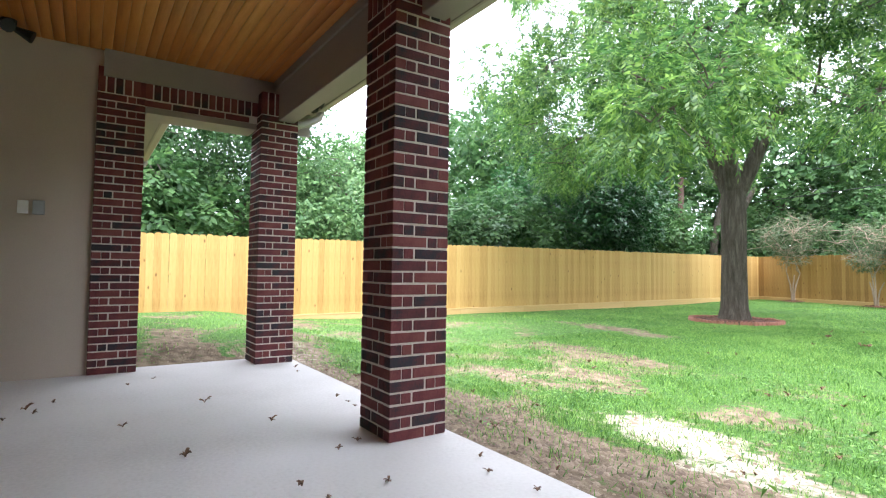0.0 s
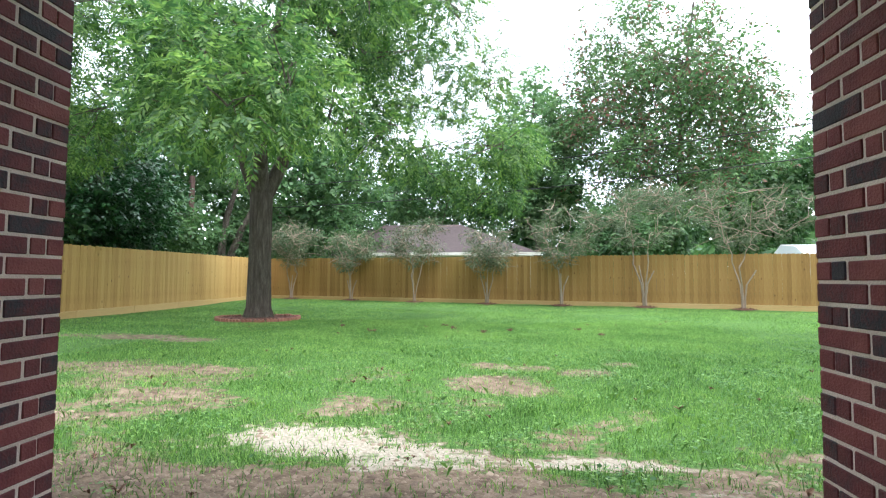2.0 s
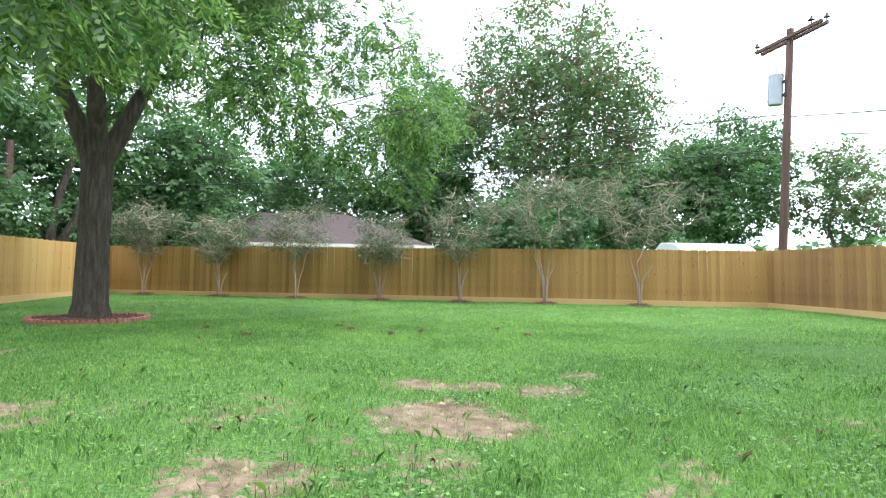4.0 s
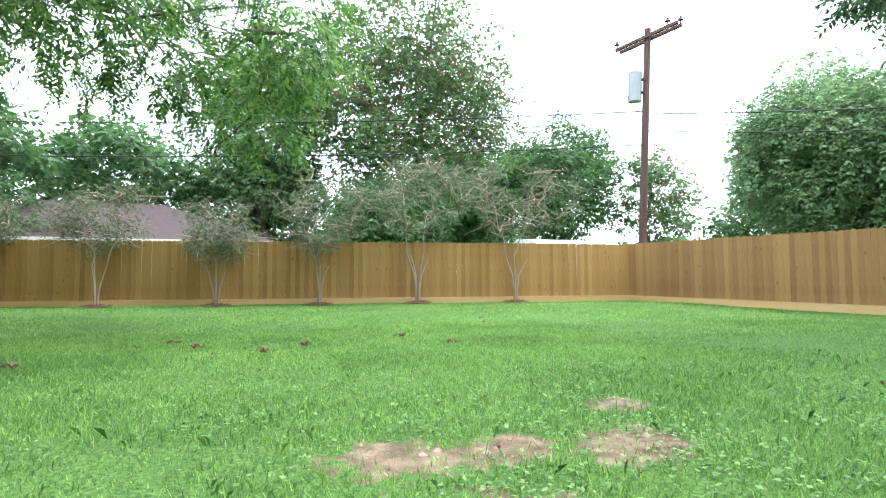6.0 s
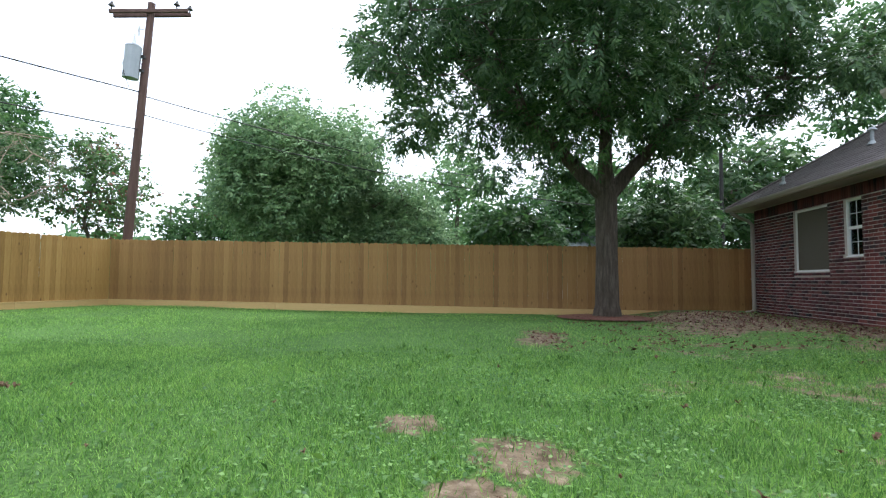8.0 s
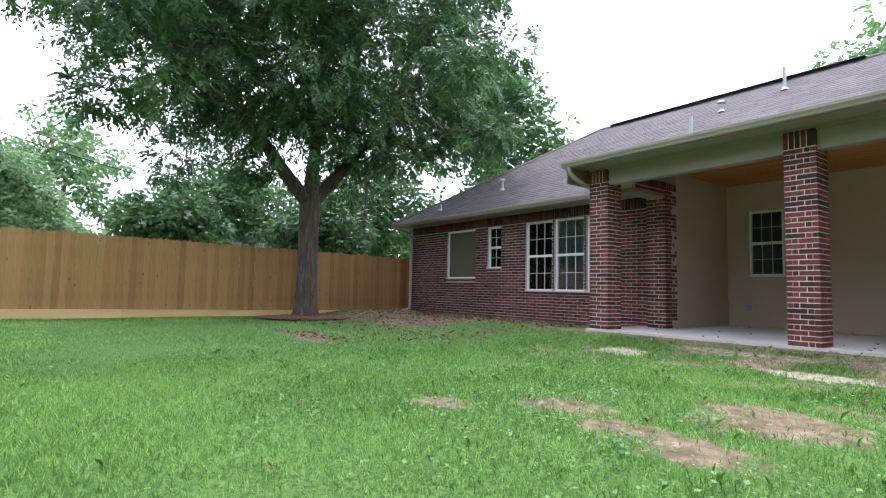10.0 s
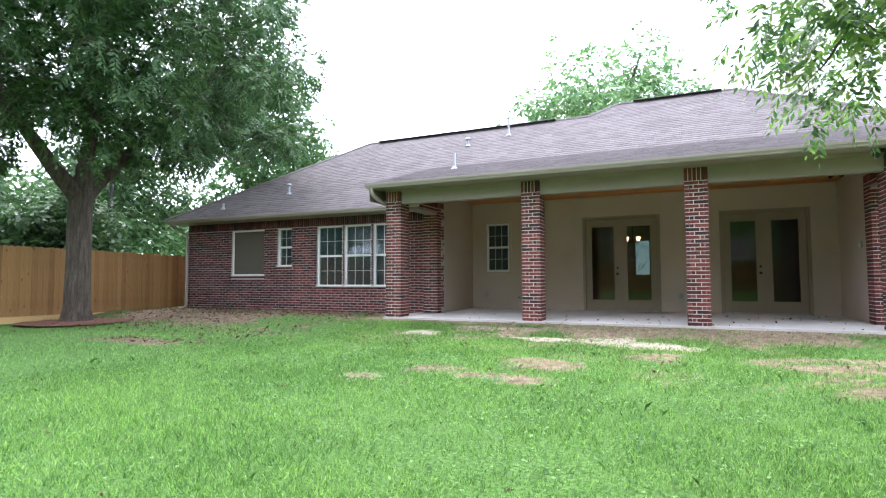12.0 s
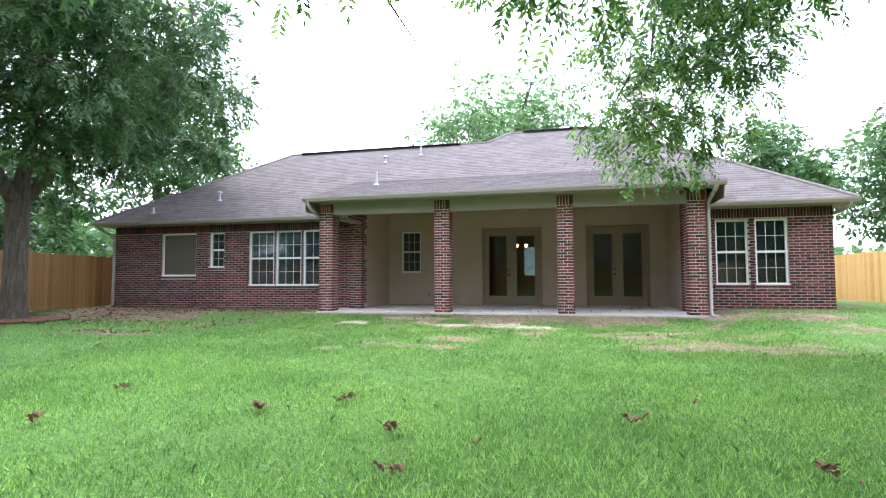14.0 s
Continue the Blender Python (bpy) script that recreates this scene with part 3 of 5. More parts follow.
Y1, Y2, XE, XW = roof_ridge()


def shingles(rows, rnd, vs, fs):
    """Courses of shingles: each row is (left, right, y, z) low and high; tabs stagger and stand 6 mm proud at the butt."""
    for (xa, xb, ya, za), (xc, xd, yb, zb) in rows:
        x = xa
        while x < xb - 1e-3:
            x2 = min(xb, x + rnd.uniform(0.22, 0.42))
            s, s2 = (x - xa) / (xb - xa), (x2 - xa) / (xb - xa)
            u, u2 = max(xc, min(xd, x)), max(xc, min(xd, x2))
            k = rnd.choice((0.012, 0.015))
            if u2 - u < 1e-3:
                u, u2 = xc + s * (xd - xc), xc + s2 * (xd - xc)
            o = len(vs)
            vs += [(x, ya, za), (x2, ya, za), (x2, ya, za + k), (x, ya, za + k), (u2, yb, zb + 0.001), (u, yb, zb + 0.001)]
            fs += [(o, o + 1, o + 2, o + 3), (o + 3, o + 2, o + 4, o + 5)]
            x = x2


def build_roof():
    rnd = random.Random(8)
    root = empty("roof", pose(4, -6, 4), "low brown shingle roof with a hipped end", "roof", kind="structure")
    vs, fs = [], []
    rows = []
    n = 46
    for i in range(n):
        pair = []
        for k in (i, i + 1):
            y = EAVE_Y + (Y2 - EAVE_Y) * k / n
            left = ROOF_W + (EAVE_Y - y)
            right = ROOF_E - (EAVE_Y - y) if y > Y1 else 2.9 - (Y1 - y) * 1.0
            pair.append((left, right, y, roof_z(y)))
        if pair[0][2] > -3.2:      # below the patio roof the main slope is left out
            (l0, r0, ya, za), (l1, r1, yb, zb) = pair
            rows.append([(l0, -3.57, ya, za), (l1, -3.57, yb, zb)])
            rows.append([(6.93, r0, ya, za), (6.93, r1, yb, zb)])
        else:
            rows.append(pair)
    shingles(rows, rnd, vs, fs)
    # patio roof, from its own eave up into the main slope
    rows = []
    n2, ytop = 26, -3.3
    for i in range(n2):
        pair = []
        for k in (i, i + 1):
            y = 0.47 + (ytop - 0.47) * k / n2
            pair.append((-3.57, 6.93, y, 3.085 + (roof_z(ytop) + 0.02 - 3.085) * k / n2))
        rows.append(pair)
    shingles(rows, rnd, vs, fs)
    field = np_mesh("shingles", vs, fs, SHINGLE)
    field.parent, field.matrix_parent_inverse = root, root.matrix_world.inverted()
    tagged(field, kind="stuff")
    bm = bmesh.new()

    def face(*pts):
        bm.faces.new([bm.verts.new(p) for p in pts])

    z1, z2 = roof_z(Y1), roof_z(Y2)
    yb1, yb2 = 2 * Y1 - EAVE_Y, 2 * Y2 - EAVE_Y
    face((ROOF_E, EAVE_Y, EAVE_Z), (ROOF_E, yb1, EAVE_Z), (XE, Y1, z1))
    face((ROOF_W, EAVE_Y, EAVE_Z), (XW, Y2, z2), (ROOF_W, yb2, EAVE_Z))
    face((XE, Y1, z1), (ROOF_E, yb1, EAVE_Z), (2.9, yb1, EAVE_Z), (2.9, Y1, z1))
    face((XW, Y2, z2), (2.1, Y2, z2), (2.1 + 5, yb2, EAVE_Z), (ROOF_W, yb2, EAVE_Z))
    face((2.1, Y2, z2), (2.9, Y1, z1), (2.1 + 5, yb2, EAVE_Z))
    face((-3.57, 0.47, 3.08), (-3.57, -3.3, roof_z(-3.3)), (-3.57, -1.2, 2.8))
    face((6.93, 0.47, 3.08), (6.93, -1.2, 2.8), (6.93, -3.3, roof_z(-3.3)))
    o = part("slopes", bm, SHINGLE)
    o.parent, o.matrix_parent_inverse = root, root.matrix_world.inverted()
    # underlay a little below the shingles, so that no light leaks
    bm = bmesh.new()
    def low(x, y):
        return (x, y, roof_z(y) - 0.02)

    ym = -3.25
    face(low(ROOF_W + EAVE_Y - ym, ym), low(ROOF_E - EAVE_Y + ym, ym), low(XE, Y1), low(2.9, Y1), low(2.1, Y2), low(XW, Y2))
    face(low(ROOF_W, EAVE_Y), low(-3.57, EAVE_Y), low(-3.57, ym), low(ROOF_W + EAVE_Y - ym, ym))
    face(low(6.93, EAVE_Y), low(ROOF_E, EAVE_Y), low(ROOF_E - EAVE_Y + ym, ym), low(6.93, ym))
    face((-3.57, 0.47, 3.065), (6.93, 0.47, 3.065), (6.93, -3.3, roof_z(-3.3) - 0.02), (-3.57, -3.3, roof_z(-3.3) - 0.02))
    o = part("underlay", bm, SHINGLE)
    o.parent, o.matrix_parent_inverse = root, root.matrix_world.inverted()
    for a, b in (((2.9, Y1, z1), (XE, Y1, z1)), ((XW, Y2, z2), (2.1, Y2, z2)), ((2.1, Y2, z2), (2.9, Y1, z1)), ((XE, Y1, z1), (ROOF_E, EAVE_Y, EAVE_Z)), ((XW, Y2, z2), (ROOF_W, EAVE_Y, EAVE_Z))):
        o = tubes_object("ridge_cap", [([a, b], [0.06, 0.06])], SHINGLE, 6)
        o.parent, o.matrix_parent_inverse = root, root.matrix_world.inverted()
    for a, b in (((3.9, Y1 + 0.02, z1 + 0.045), (XE - 0.4, Y1 + 0.02, z1 + 0.045)), ((-0.9, Y2 + 0.02, z2 + 0.045), (1.6, Y2 + 0.02, z2 + 0.045))):
        o = part("ridge_vent", boxes(((a[0], a[1] - 0.14, a[2] - 0.03), (b[0], b[1] + 0.14, b[2])), bevel=0.01), DARK_METAL, label="dark ridge vent strip")
        o.parent, o.matrix_parent_inverse = root, root.matrix_world.inverted()


build_roof()


def vent_pipe(x, y, h, cap):
    z = max(roof_z(y), 3.085 + (roof_z(-3.3) - 3.065) * (0.47 - y) / 3.77 if -3.57 < x < 6.93 and y > -3.3 else 0)
    root = empty("roof_vent", pose(x, y, z), "pale grey metal vent pipe on the shingle roof", "roof vent", "roof vents")
    part("pipe", cylinders(((0, 0, -0.05), (0, 0, h), 0.035)), GREY_METAL, root)
    bm = bmesh.new()
    bmesh.ops.create_cone(bm, cap_ends=True, segments=12, radius1=0.10, radius2=0.045, depth=0.08, matrix=Matrix.Translation((0, 0, 0.03)))
    part("flashing", bm, GREY_METAL, root)
    if cap:
        bm = bmesh.new()
        bmesh.ops.create_cone(bm, cap_ends=True, segments=12, radius1=0.10, radius2=0.05, depth=0.06, matrix=Matrix.Translation((0, 0, h + 0.02)))
        part("cap", bm, GREY_METAL, root)


for vx, vy, vh, vc in ((6.45, -4.75, 0.24, True), (5.25, -5.25, 0.55, False), (5.75, -2.0, 0.42, False), (11.65, -2.4, 0.3, True), (13.75, -1.72, 0.2, False)):
    vent_pipe(vx, vy, vh, vc)

# chimney
chimney = empty("chimney", pose(-2.72, -6.3, 5.0), "cream lap-sided chimney standing on the roof", "chimney")
part("stack", boxes(((-0.36, -0.36, -0.6), (0.36, 0.36, 2.5))), SIDING, chimney)
for i in range(14):
    part("board", boxes(((-0.33, 0.36, -0.55 + 0.215 * i), (0.33, 0.375, -0.55 + 0.215 * i + 0.2)), bevel=0.004), SIDING, chimney)
for s in (-1, 1):
    part("corner_trim", boxes(((s * 0.35 - 0.035, 0.33, -0.6), (s * 0.35 + 0.035, 0.39, 2.5))), SIDING, chimney)
part("cap", boxes(((-0.43, -0.43, 2.5), (0.43, 0.43, 2.62)), bevel=0.02), SIDING, chimney)


# ---- windows and doors ----
def window(index, x0, x1, y, z0, z1, grid=(3, 2), frame_mat=WHITE, screen=False, label="", depth=0.07):
    """A single-hung window in a wall facing +y, with its sashes, bars and blinds."""
    w, h = x1 - x0, z1 - z0
    root = empty("window_%d" % index, pose((x0 + x1) / 2, y, z0), label, "window", kind="structure")
    f = 0.045
    part("frame", boxes(((-w / 2, -depth, 0), (-w / 2 + f, 0.012, h)), ((w / 2 - f, -depth, 0), (w / 2, 0.012, h)), ((-w / 2 + f, -depth, 0), (w / 2 - f, 0.012, f)), ((-w / 2 + f, -depth, h - f), (w / 2 - f, 0.012, h)), bevel=0.004), frame_mat, root)
    part("sill", boxes(((-w / 2 - 0.02, -0.01, -0.02), (w / 2 + 0.02, 0.035, 0.018)), bevel=0.004), frame_mat, root)
    a, b = -w / 2 + f, w / 2 - f
    if screen:
        part("screen", boxes(((a, -0.02, f), (b, -0.014, h - f))), SCREEN, root, "olive solar screen")
        return root
    mid = h * 0.5
    part("meeting_rail", boxes(((a, -0.035, mid - 0.03), (b, 0.006, mid + 0.03)), bevel=0.004), frame_mat, root)
    for lo, hi, yy, name in ((mid + 0.03, h - f, -0.025, "upper_pane"), (f, mid - 0.03, -0.035, "lower_pane")):
        pane = part(name, boxes(((a, yy - 0.004, lo), (b, yy, hi))), GLASS, root)
        pane.visible_shadow = False
        cols, rows = grid
        for i in range(1, cols):
            xx = a + (b - a) * i / cols
            part("muntin", boxes(((xx - 0.006, yy + 0.001, lo), (xx + 0.006, yy + 0.010, hi))), frame_mat, root)
        for i in range(1, rows):
            zz = lo + (hi - lo) * i / rows
            part("muntin", boxes(((a, yy + 0.001, zz - 0.006), (b, yy + 0.0115, zz + 0.006))), frame_mat, root)
    blind = part("blind", boxes(*[((a, -0.115, z), (b, -0.095, z + 0.003)) for z in np.arange(f, h - f, 0.034)], *[((a, -0.118, z - 0.01), (b, -0.116, z + 0.026)) for z in np.arange(f + 0.01, h - f - 0.03, 0.034)]), BLIND, root, "closed blind behind the glass")
    return root


k = 1
for i, (a, b, lo, hi) in enumerate(E_WINDOWS):
    window(k, a, b, FACADE_Y - 0.06, lo, hi, grid=(2, 2) if i == 1 else (3, 2), frame_mat=WHITE, screen=i == 0,
           label=("white framed window covered by a solar screen" if i == 0 else "small white single-hung window in brick" if i == 1 else "tall white single-hung window with grilles in brick"))
    k += 1
for a, b, lo, hi in W_WINDOWS:
    window(k, a, b, FACADE_Y - 0.06, lo, hi, label="tall white single-hung window beside a twin")
    k += 1
window(k, *BACK_HOLES[0][:2], BACK_Y - 0.02, *BACK_HOLES[0][2:], label="white single-hung window in the stucco wall")
tagged(part("trim_window", boxes(((4.83, BACK_Y, 1.0), (4.905, BACK_Y + 0.025, 2.58)), ((5.605, BACK_Y, 1.0), (5.68, BACK_Y + 0.025, 2.58)), ((4.905, BACK_Y, 1.0), (5.605, BACK_Y + 0.025, 1.075)), ((4.905, BACK_Y, 2.505), (5.605, BACK_Y + 0.025, 2.58)), bevel=0.004), STUCCO), "beige stucco band round the window", "trim", kind="structure")


def french_door(index, x0, x1, label):
    """A pair of glazed leaves in a frame, facing +y."""
    w, h = x1 - x0, 2.56
    root = empty("door_%d" % index, pose((x0 + x1) / 2, BACK_Y, 0), label, "door", kind="structure")
    f = 0.075
    part("door_frame", boxes(((-w / 2, -0.12, 0), (-w / 2 + f, 0.02, h)), ((w / 2 - f, -0.12, 0), (w / 2, 0.02, h)), ((-w / 2 + f, -0.12, h - f), (w / 2 - f, 0.02, h)), bevel=0.006), DOOR_PAINT, root)
    part("threshold", boxes(((-w / 2 + f, -0.14, 0), (w / 2 - f, 0.0, 0.025)), bevel=0.006), GREY_METAL, root)
    part("astragal", boxes(((-0.025, -0.075, 0.03), (0.025, -0.025, h - f))), DOOR_PAINT, root)
    lw = w / 2 - f - 0.005
    for s in (-1, 1):
        a = 0.008 if s > 0 else -lw
        b = a + lw - 0.008
        stile, rail, kick = 0.135, 0.18, 0.28
        leaf = part("leaf", boxes(((a, -0.085, 0.03), (a + stile, -0.04, h - f - 0.006)), ((b - stile, -0.085, 0.03), (b, -0.04, h - f - 0.006)),
                                  ((a + stile, -0.085, 0.03), (b - stile, -0.04, kick)), ((a + stile, -0.085, h - f - rail), (b - stile, -0.04, h - f - 0.006)), bevel=0.004), DOOR_PAINT, root)
        part("glazing_bead", boxes(((a + stile, -0.05, kick), (a + stile + 0.025, -0.03, h - f - rail)), ((b - stile - 0.025, -0.05, kick), (b - stile, -0.03, h - f - rail)),
                                   ((a + stile + 0.025, -0.05, kick), (b - stile - 0.025, -0.03, kick + 0.025)), ((a + stile + 0.025, -0.05, h - f - rail - 0.025), (b - stile - 0.025, -0.03, h - f - rail))), DOOR_PAINT, leaf)
        pane = part("pane", boxes(((a + stile + 0.02, -0.066, kick + 0.02), (b - stile - 0.02, -0.06, h - f - rail - 0.02))), GLASS, leaf)
        pane.visible_shadow = False
    bm = bmesh.new()
    cylinder(bm, (0.085, -0.045, 1.0), (0.085, 0.0, 1.0), 0.012)
    bmesh.ops.create_uvsphere(bm, u_segments=12, v_segments=8, radius=0.032, matrix=Matrix.Translation((0.085, 0.02, 1.0)))
    cylinder(bm, (0.085, -0.042, 1.0), (0.085, -0.034, 1.0), 0.034)
    cylinder(bm, (0.085, -0.042, 1.16), (0.085, -0.025, 1.16), 0.028)
    part("door_knob", bm, DARK_METAL, root, "dark metal knob and deadbolt")
    return root


french_door(1, *BACK_HOLES[1][:2], "closed brown glazed double door with a dark knob")
french_door(2, *BACK_HOLES[2][:2], "closed brown glazed double door of the patio")

# seen through the doors: a chandelier and a leaded window
chandelier = empty("chandelier", pose(1.68, -6.3, 2.74), "dark chandelier with two lit warm glass shades", "chandelier")
part("rod", cylinders(((0, 0, -0.75), (0, 0, 0), 0.012)), DARK_METAL, chandelier)
part("canopy", cylinders(((0, 0, -0.03), (0, 0, 0), 0.06)), DARK_METAL, chandelier)
for s in (-1, 1):
    part("arm", cylinders(((0, 0, -0.72), (0.17 * s, 0, -0.80), 0.01), ((0.17 * s, 0, -0.80), (0.17 * s, 0, -0.72), 0.012)), DARK_METAL, chandelier)
    bm = bmesh.new()
    bmesh.ops.create_cone(bm, cap_ends=True, segments=14, radius1=0.04, radius2=0.07, depth=0.12, matrix=Matrix.Translation((0.17 * s, 0, -0.66)))
    part("shade", bm, LAMP_GLOW, chandelier, "lit warm glass shade")
leaded = empty("window_20", pose(1.55, -8.49, 1.0), "tall leaded glass window seen through the door", "window", kind="structure")
part("pane", boxes(((-0.22, 0, 0), (0.22, 0.01, 1.15))), LEADED, leaded)
part("window_frame", boxes(((-0.28, -0.01, -0.06), (-0.22, 0.04, 1.21)), ((0.22, -0.01, -0.06), (0.28, 0.04, 1.21)), ((-0.22, -0.01, -0.06), (0.22, 0.04, 0)), ((-0.22, -0.01, 1.15), (0.22, 0.04, 1.21))), ROOM, leaded)
_r = random.Random(2)
for i in range(9):
    p = [(_r.uniform(-0.2, 0.2), 0.014, 0.12 * i + 0.02)]
    for j in range(4):
        p.append((max(-0.21, min(0.21, p[-1][0] + _r.uniform(-0.16, 0.16))), 0.014, min(1.14, p[-1][2] + 0.09)))
    o = tubes_object("lead", [(p, [0.007] * 5)], DARK_METAL, 4)
    o.parent = leaded

# small fixtures on the patio walls
switch = empty("light_switch", pose(W_IN - 0.038, -2.34, 1.55), "pair of pale and grey cover plates on stucco", "switch")
part("plate", boxes(((0, -0.12, -0.06), (0.008, -0.04, 0.06)), bevel=0.003), WHITE, switch)
part("cover", boxes(((0, -0.01, -0.065), (0.03, 0.08, 0.065)), bevel=0.006), GREY_METAL, switch, "grey weatherproof cover")
part("toggle", boxes(((0.008, -0.09, -0.015), (0.02, -0.07, 0.015))), WHITE, switch)
for ox in (0.35, -0.28 + 5.9):
    sock = empty("wall_outlet", pose(ox, BACK_Y + 0.001, 0.42), "grey weatherproof outlet box low on the stucco", "outlet", "outlets")
    part("box", boxes(((-0.045, 0, -0.065), (0.045, 0.04, 0.065)), bevel=0.006), GREY_METAL, sock)
    part("lid", boxes(((-0.04, 0.04, -0.06), (0.04, 0.05, 0.06)), bevel=0.004), GREY_METAL, sock)
bib = empty("hose_bib", pose(4.6, BACK_Y, 0.3), "small metal hose tap on the stucco wall", "tap")
part("pipe", cylinders(((0, 0, 0), (0, 0.09, 0), 0.014), ((0, 0.09, 0), (0, 0.13, -0.06), 0.014)), GREY_METAL, bib)
part("wheel", cylinders(((0, 0.07, 0.03), (0, 0.075, 0.05), 0.03)), DARK_METAL, bib)


def flood_light(x, y, z, turn, label):
    root = empty("flood_light", pose(x, y, z, 0, 0, turn), label, "flood light", "flood lights")
    part("base", cylinders(((0, 0, -0.03), (0, 0, 0), 0.06)), DARK_METAL, root)
    for s in (-1, 1):
        part("arm", cylinders(((0, 0, -0.03), (0.07 * s, 0.05, -0.07), 0.014)), DARK_METAL, root)
        part("lamp_head", cylinders(((0.05 * s, 0.02, -0.06), (0.12 * s, 0.12, -0.11), 0.028, 0.055)), DARK_METAL, root)
    return root


flood_light(-2.78, 0.1, 2.985, 0, "dark double flood light under the patio eave corner")
flood_light(-2.75, -2.55, 3.115, -40, "dark double lamp on the patio ceiling")


# ---- brick pilasters, soldier courses and side lintels (pieces follow at the end) ----
def tree_noise(rnd, s):
    return Vector((rnd.gauss(0, s), rnd.gauss(0, s), rnd.gauss(0, s)))


# ---- fences ----
def fence(name, a, b, za, zb, label, tint_seed, wood):
    """A picket fence from a to b (plan), its foot rising from za to zb: posts, rails, dog-eared pickets and a board at the foot. Its face is towards the yard."""
    a, b = Vector((*a, za)), Vector((*b, za))
    d = b - a
    length, ang, rise = d.length, math.atan2(d.y, d.x), zb - za
    incline = math.degrees(math.atan2(rise, length))
    root = empty(name, Matrix.Translation(a) @ Matrix.Rotation(ang, 4, "Z"), label, "fence", "yard fences")
    rnd = random.Random(tint_seed)
    w, t, h0, h1 = 0.139, 0.016, -0.055, 1.78
    metas = []
    for v in range(3):
        bm = bmesh.new()
        c = 0.03
        prof = [(-w / 2, h0), (w / 2, h0), (w / 2, h1 - c), (w / 2 - c, h1), (-w / 2 + c, h1), (-w / 2, h1 - c)]
        f = [bm.verts.new((x, 0, z)) for x, z in prof]
        k = [bm.verts.new((x, -t, z)) for x, z in prof]
        bm.faces.new(f)
        bm.faces.new(list(reversed(k)))
        for i in range(6):
            j = (i + 1) % 6
            bm.faces.new((f[j], f[i], k[i], k[j]))
        bmesh.ops.recalc_face_normals(bm, faces=bm.faces)
        me = bpy.data.meshes.new("picket")
        bm.to_mesh(me)
        bm.free()
        me.materials.append(wood)
        metas.append(me)
    n = int(length / 0.1415)
    for i in range(n):
        shared("picket", metas[i % 3], root, pose((i + 0.5) * length / n, rnd.uniform(-0.003, 0.003), rise * (i + 0.5) / n + rnd.uniform(-0.012, 0.012), rnd.uniform(-0.15, 0.15), rnd.uniform(-0.25, 0.25), rnd.uniform(-0.6, 0.6)))
    m = int(length / 2.4)
    board = chamfered("foot_board", (length / m - 0.004, 0.038, 0.26), FENCE_PALE, 0.004)
    cap = chamfered("foot_cap", (length / m - 0.004, 0.05, 0.02), FENCE_PALE, 0.003)
    post = chamfered("post", (0.09, 0.09, 2.2), FENCE, 0.004)
    rail = chamfered("rail", (length / m - 0.004, 0.038, 0.09), FENCE, 0.004)
    for i in range(m):
        x = (i + 0.5) * length / m
        up = rise * (i + 0.5) / m
        shared("foot_board", board, root, pose(x, 0.023, up - 0.19, 0, -incline, 0))
        shared("foot_cap", cap, root, pose(x, 0.027, up - 0.047, 0, -incline, 0))
        shared("post", post, root, pose(i * length / m + 0.05, -0.105, rise * i / m + 0.66))
        for z in (0.2, 0.95, 1.6):
            shared("rail", rail, root, pose(x, -0.037, up + z, 0, -incline, 0))
    return root


FAR_L, FAR_R = (-9.5, 24.1), (15.1, 16.95)
fence("fence", FAR_L, (-9.5, -10.0), 0.10, -0.10, "new golden pine picket fence on the shady woods side", 3, FENCE)
fence("fence", FAR_R, FAR_L, 0.13, 0.10, "new golden pine picket fence behind the small trees", 5, FENCE_PART_SHADED)
fence("fence", (16.5, -9.0), FAR_R, -0.13, 0.13, "amber pine picket fence beside the large tree, coloured as in shade", 7, FENCE_SHADED)


# ---- trees ----
def sprays(o, a, length, pairs, leaf_len, leaf_w, rng, droop=0.3):
    """Pinnate leaves: arrays of verts and quads for sprays at o along a, each leaflet one folded quad."""
    N = len(o)
    up = rng.normal(0, 0.35, (N, 3)) + (0, 0, 1)
    s = np.cross(a, up)
    s /= np.linalg.norm(s, axis=1, keepdims=True) + 1e-9
    n = np.cross(s, a)
    L = pairs * 2 + 1
    verts = np.empty((N, L, 4, 3))
    for k in range(L):
        t = (k // 2 + 1) / (pairs + 1) if k < L - 1 else 1.0
        side = (1 if k % 2 else -1) if k < L - 1 else 0.0
        root = o + a * (length * t)[:, None] + np.array((0, 0, -1)) * (droop * length * t * t)[:, None]
        d = s * side * 0.85 + a * (0.55 if side else 1.0) + np.array((0, 0, -0.35)) + rng.normal(0, 0.16, (N, 3))
        d /= np.linalg.norm(d, axis=1, keepdims=True)
        ll = (leaf_len * rng.uniform(0.75, 1.2, N) * (0.75 + 0.45 * math.sin(3.1 * t)))[:, None]
        p = np.cross(d, n + rng.normal(0, 0.25, (N, 3)))
        p /= np.linalg.norm(p, axis=1, keepdims=True) + 1e-9
        mid = root + d * ll * 0.45 - n * ll * 0.06
        verts[:, k, 0] = root
        verts[:, k, 1] = mid + p * ll * leaf_w
        verts[:, k, 2] = root + d * ll
        verts[:, k, 3] = mid - p * ll * leaf_w
    V = verts.reshape(-1, 3)
    F = np.arange(len(V)).reshape(-1, 4)
    return V, F


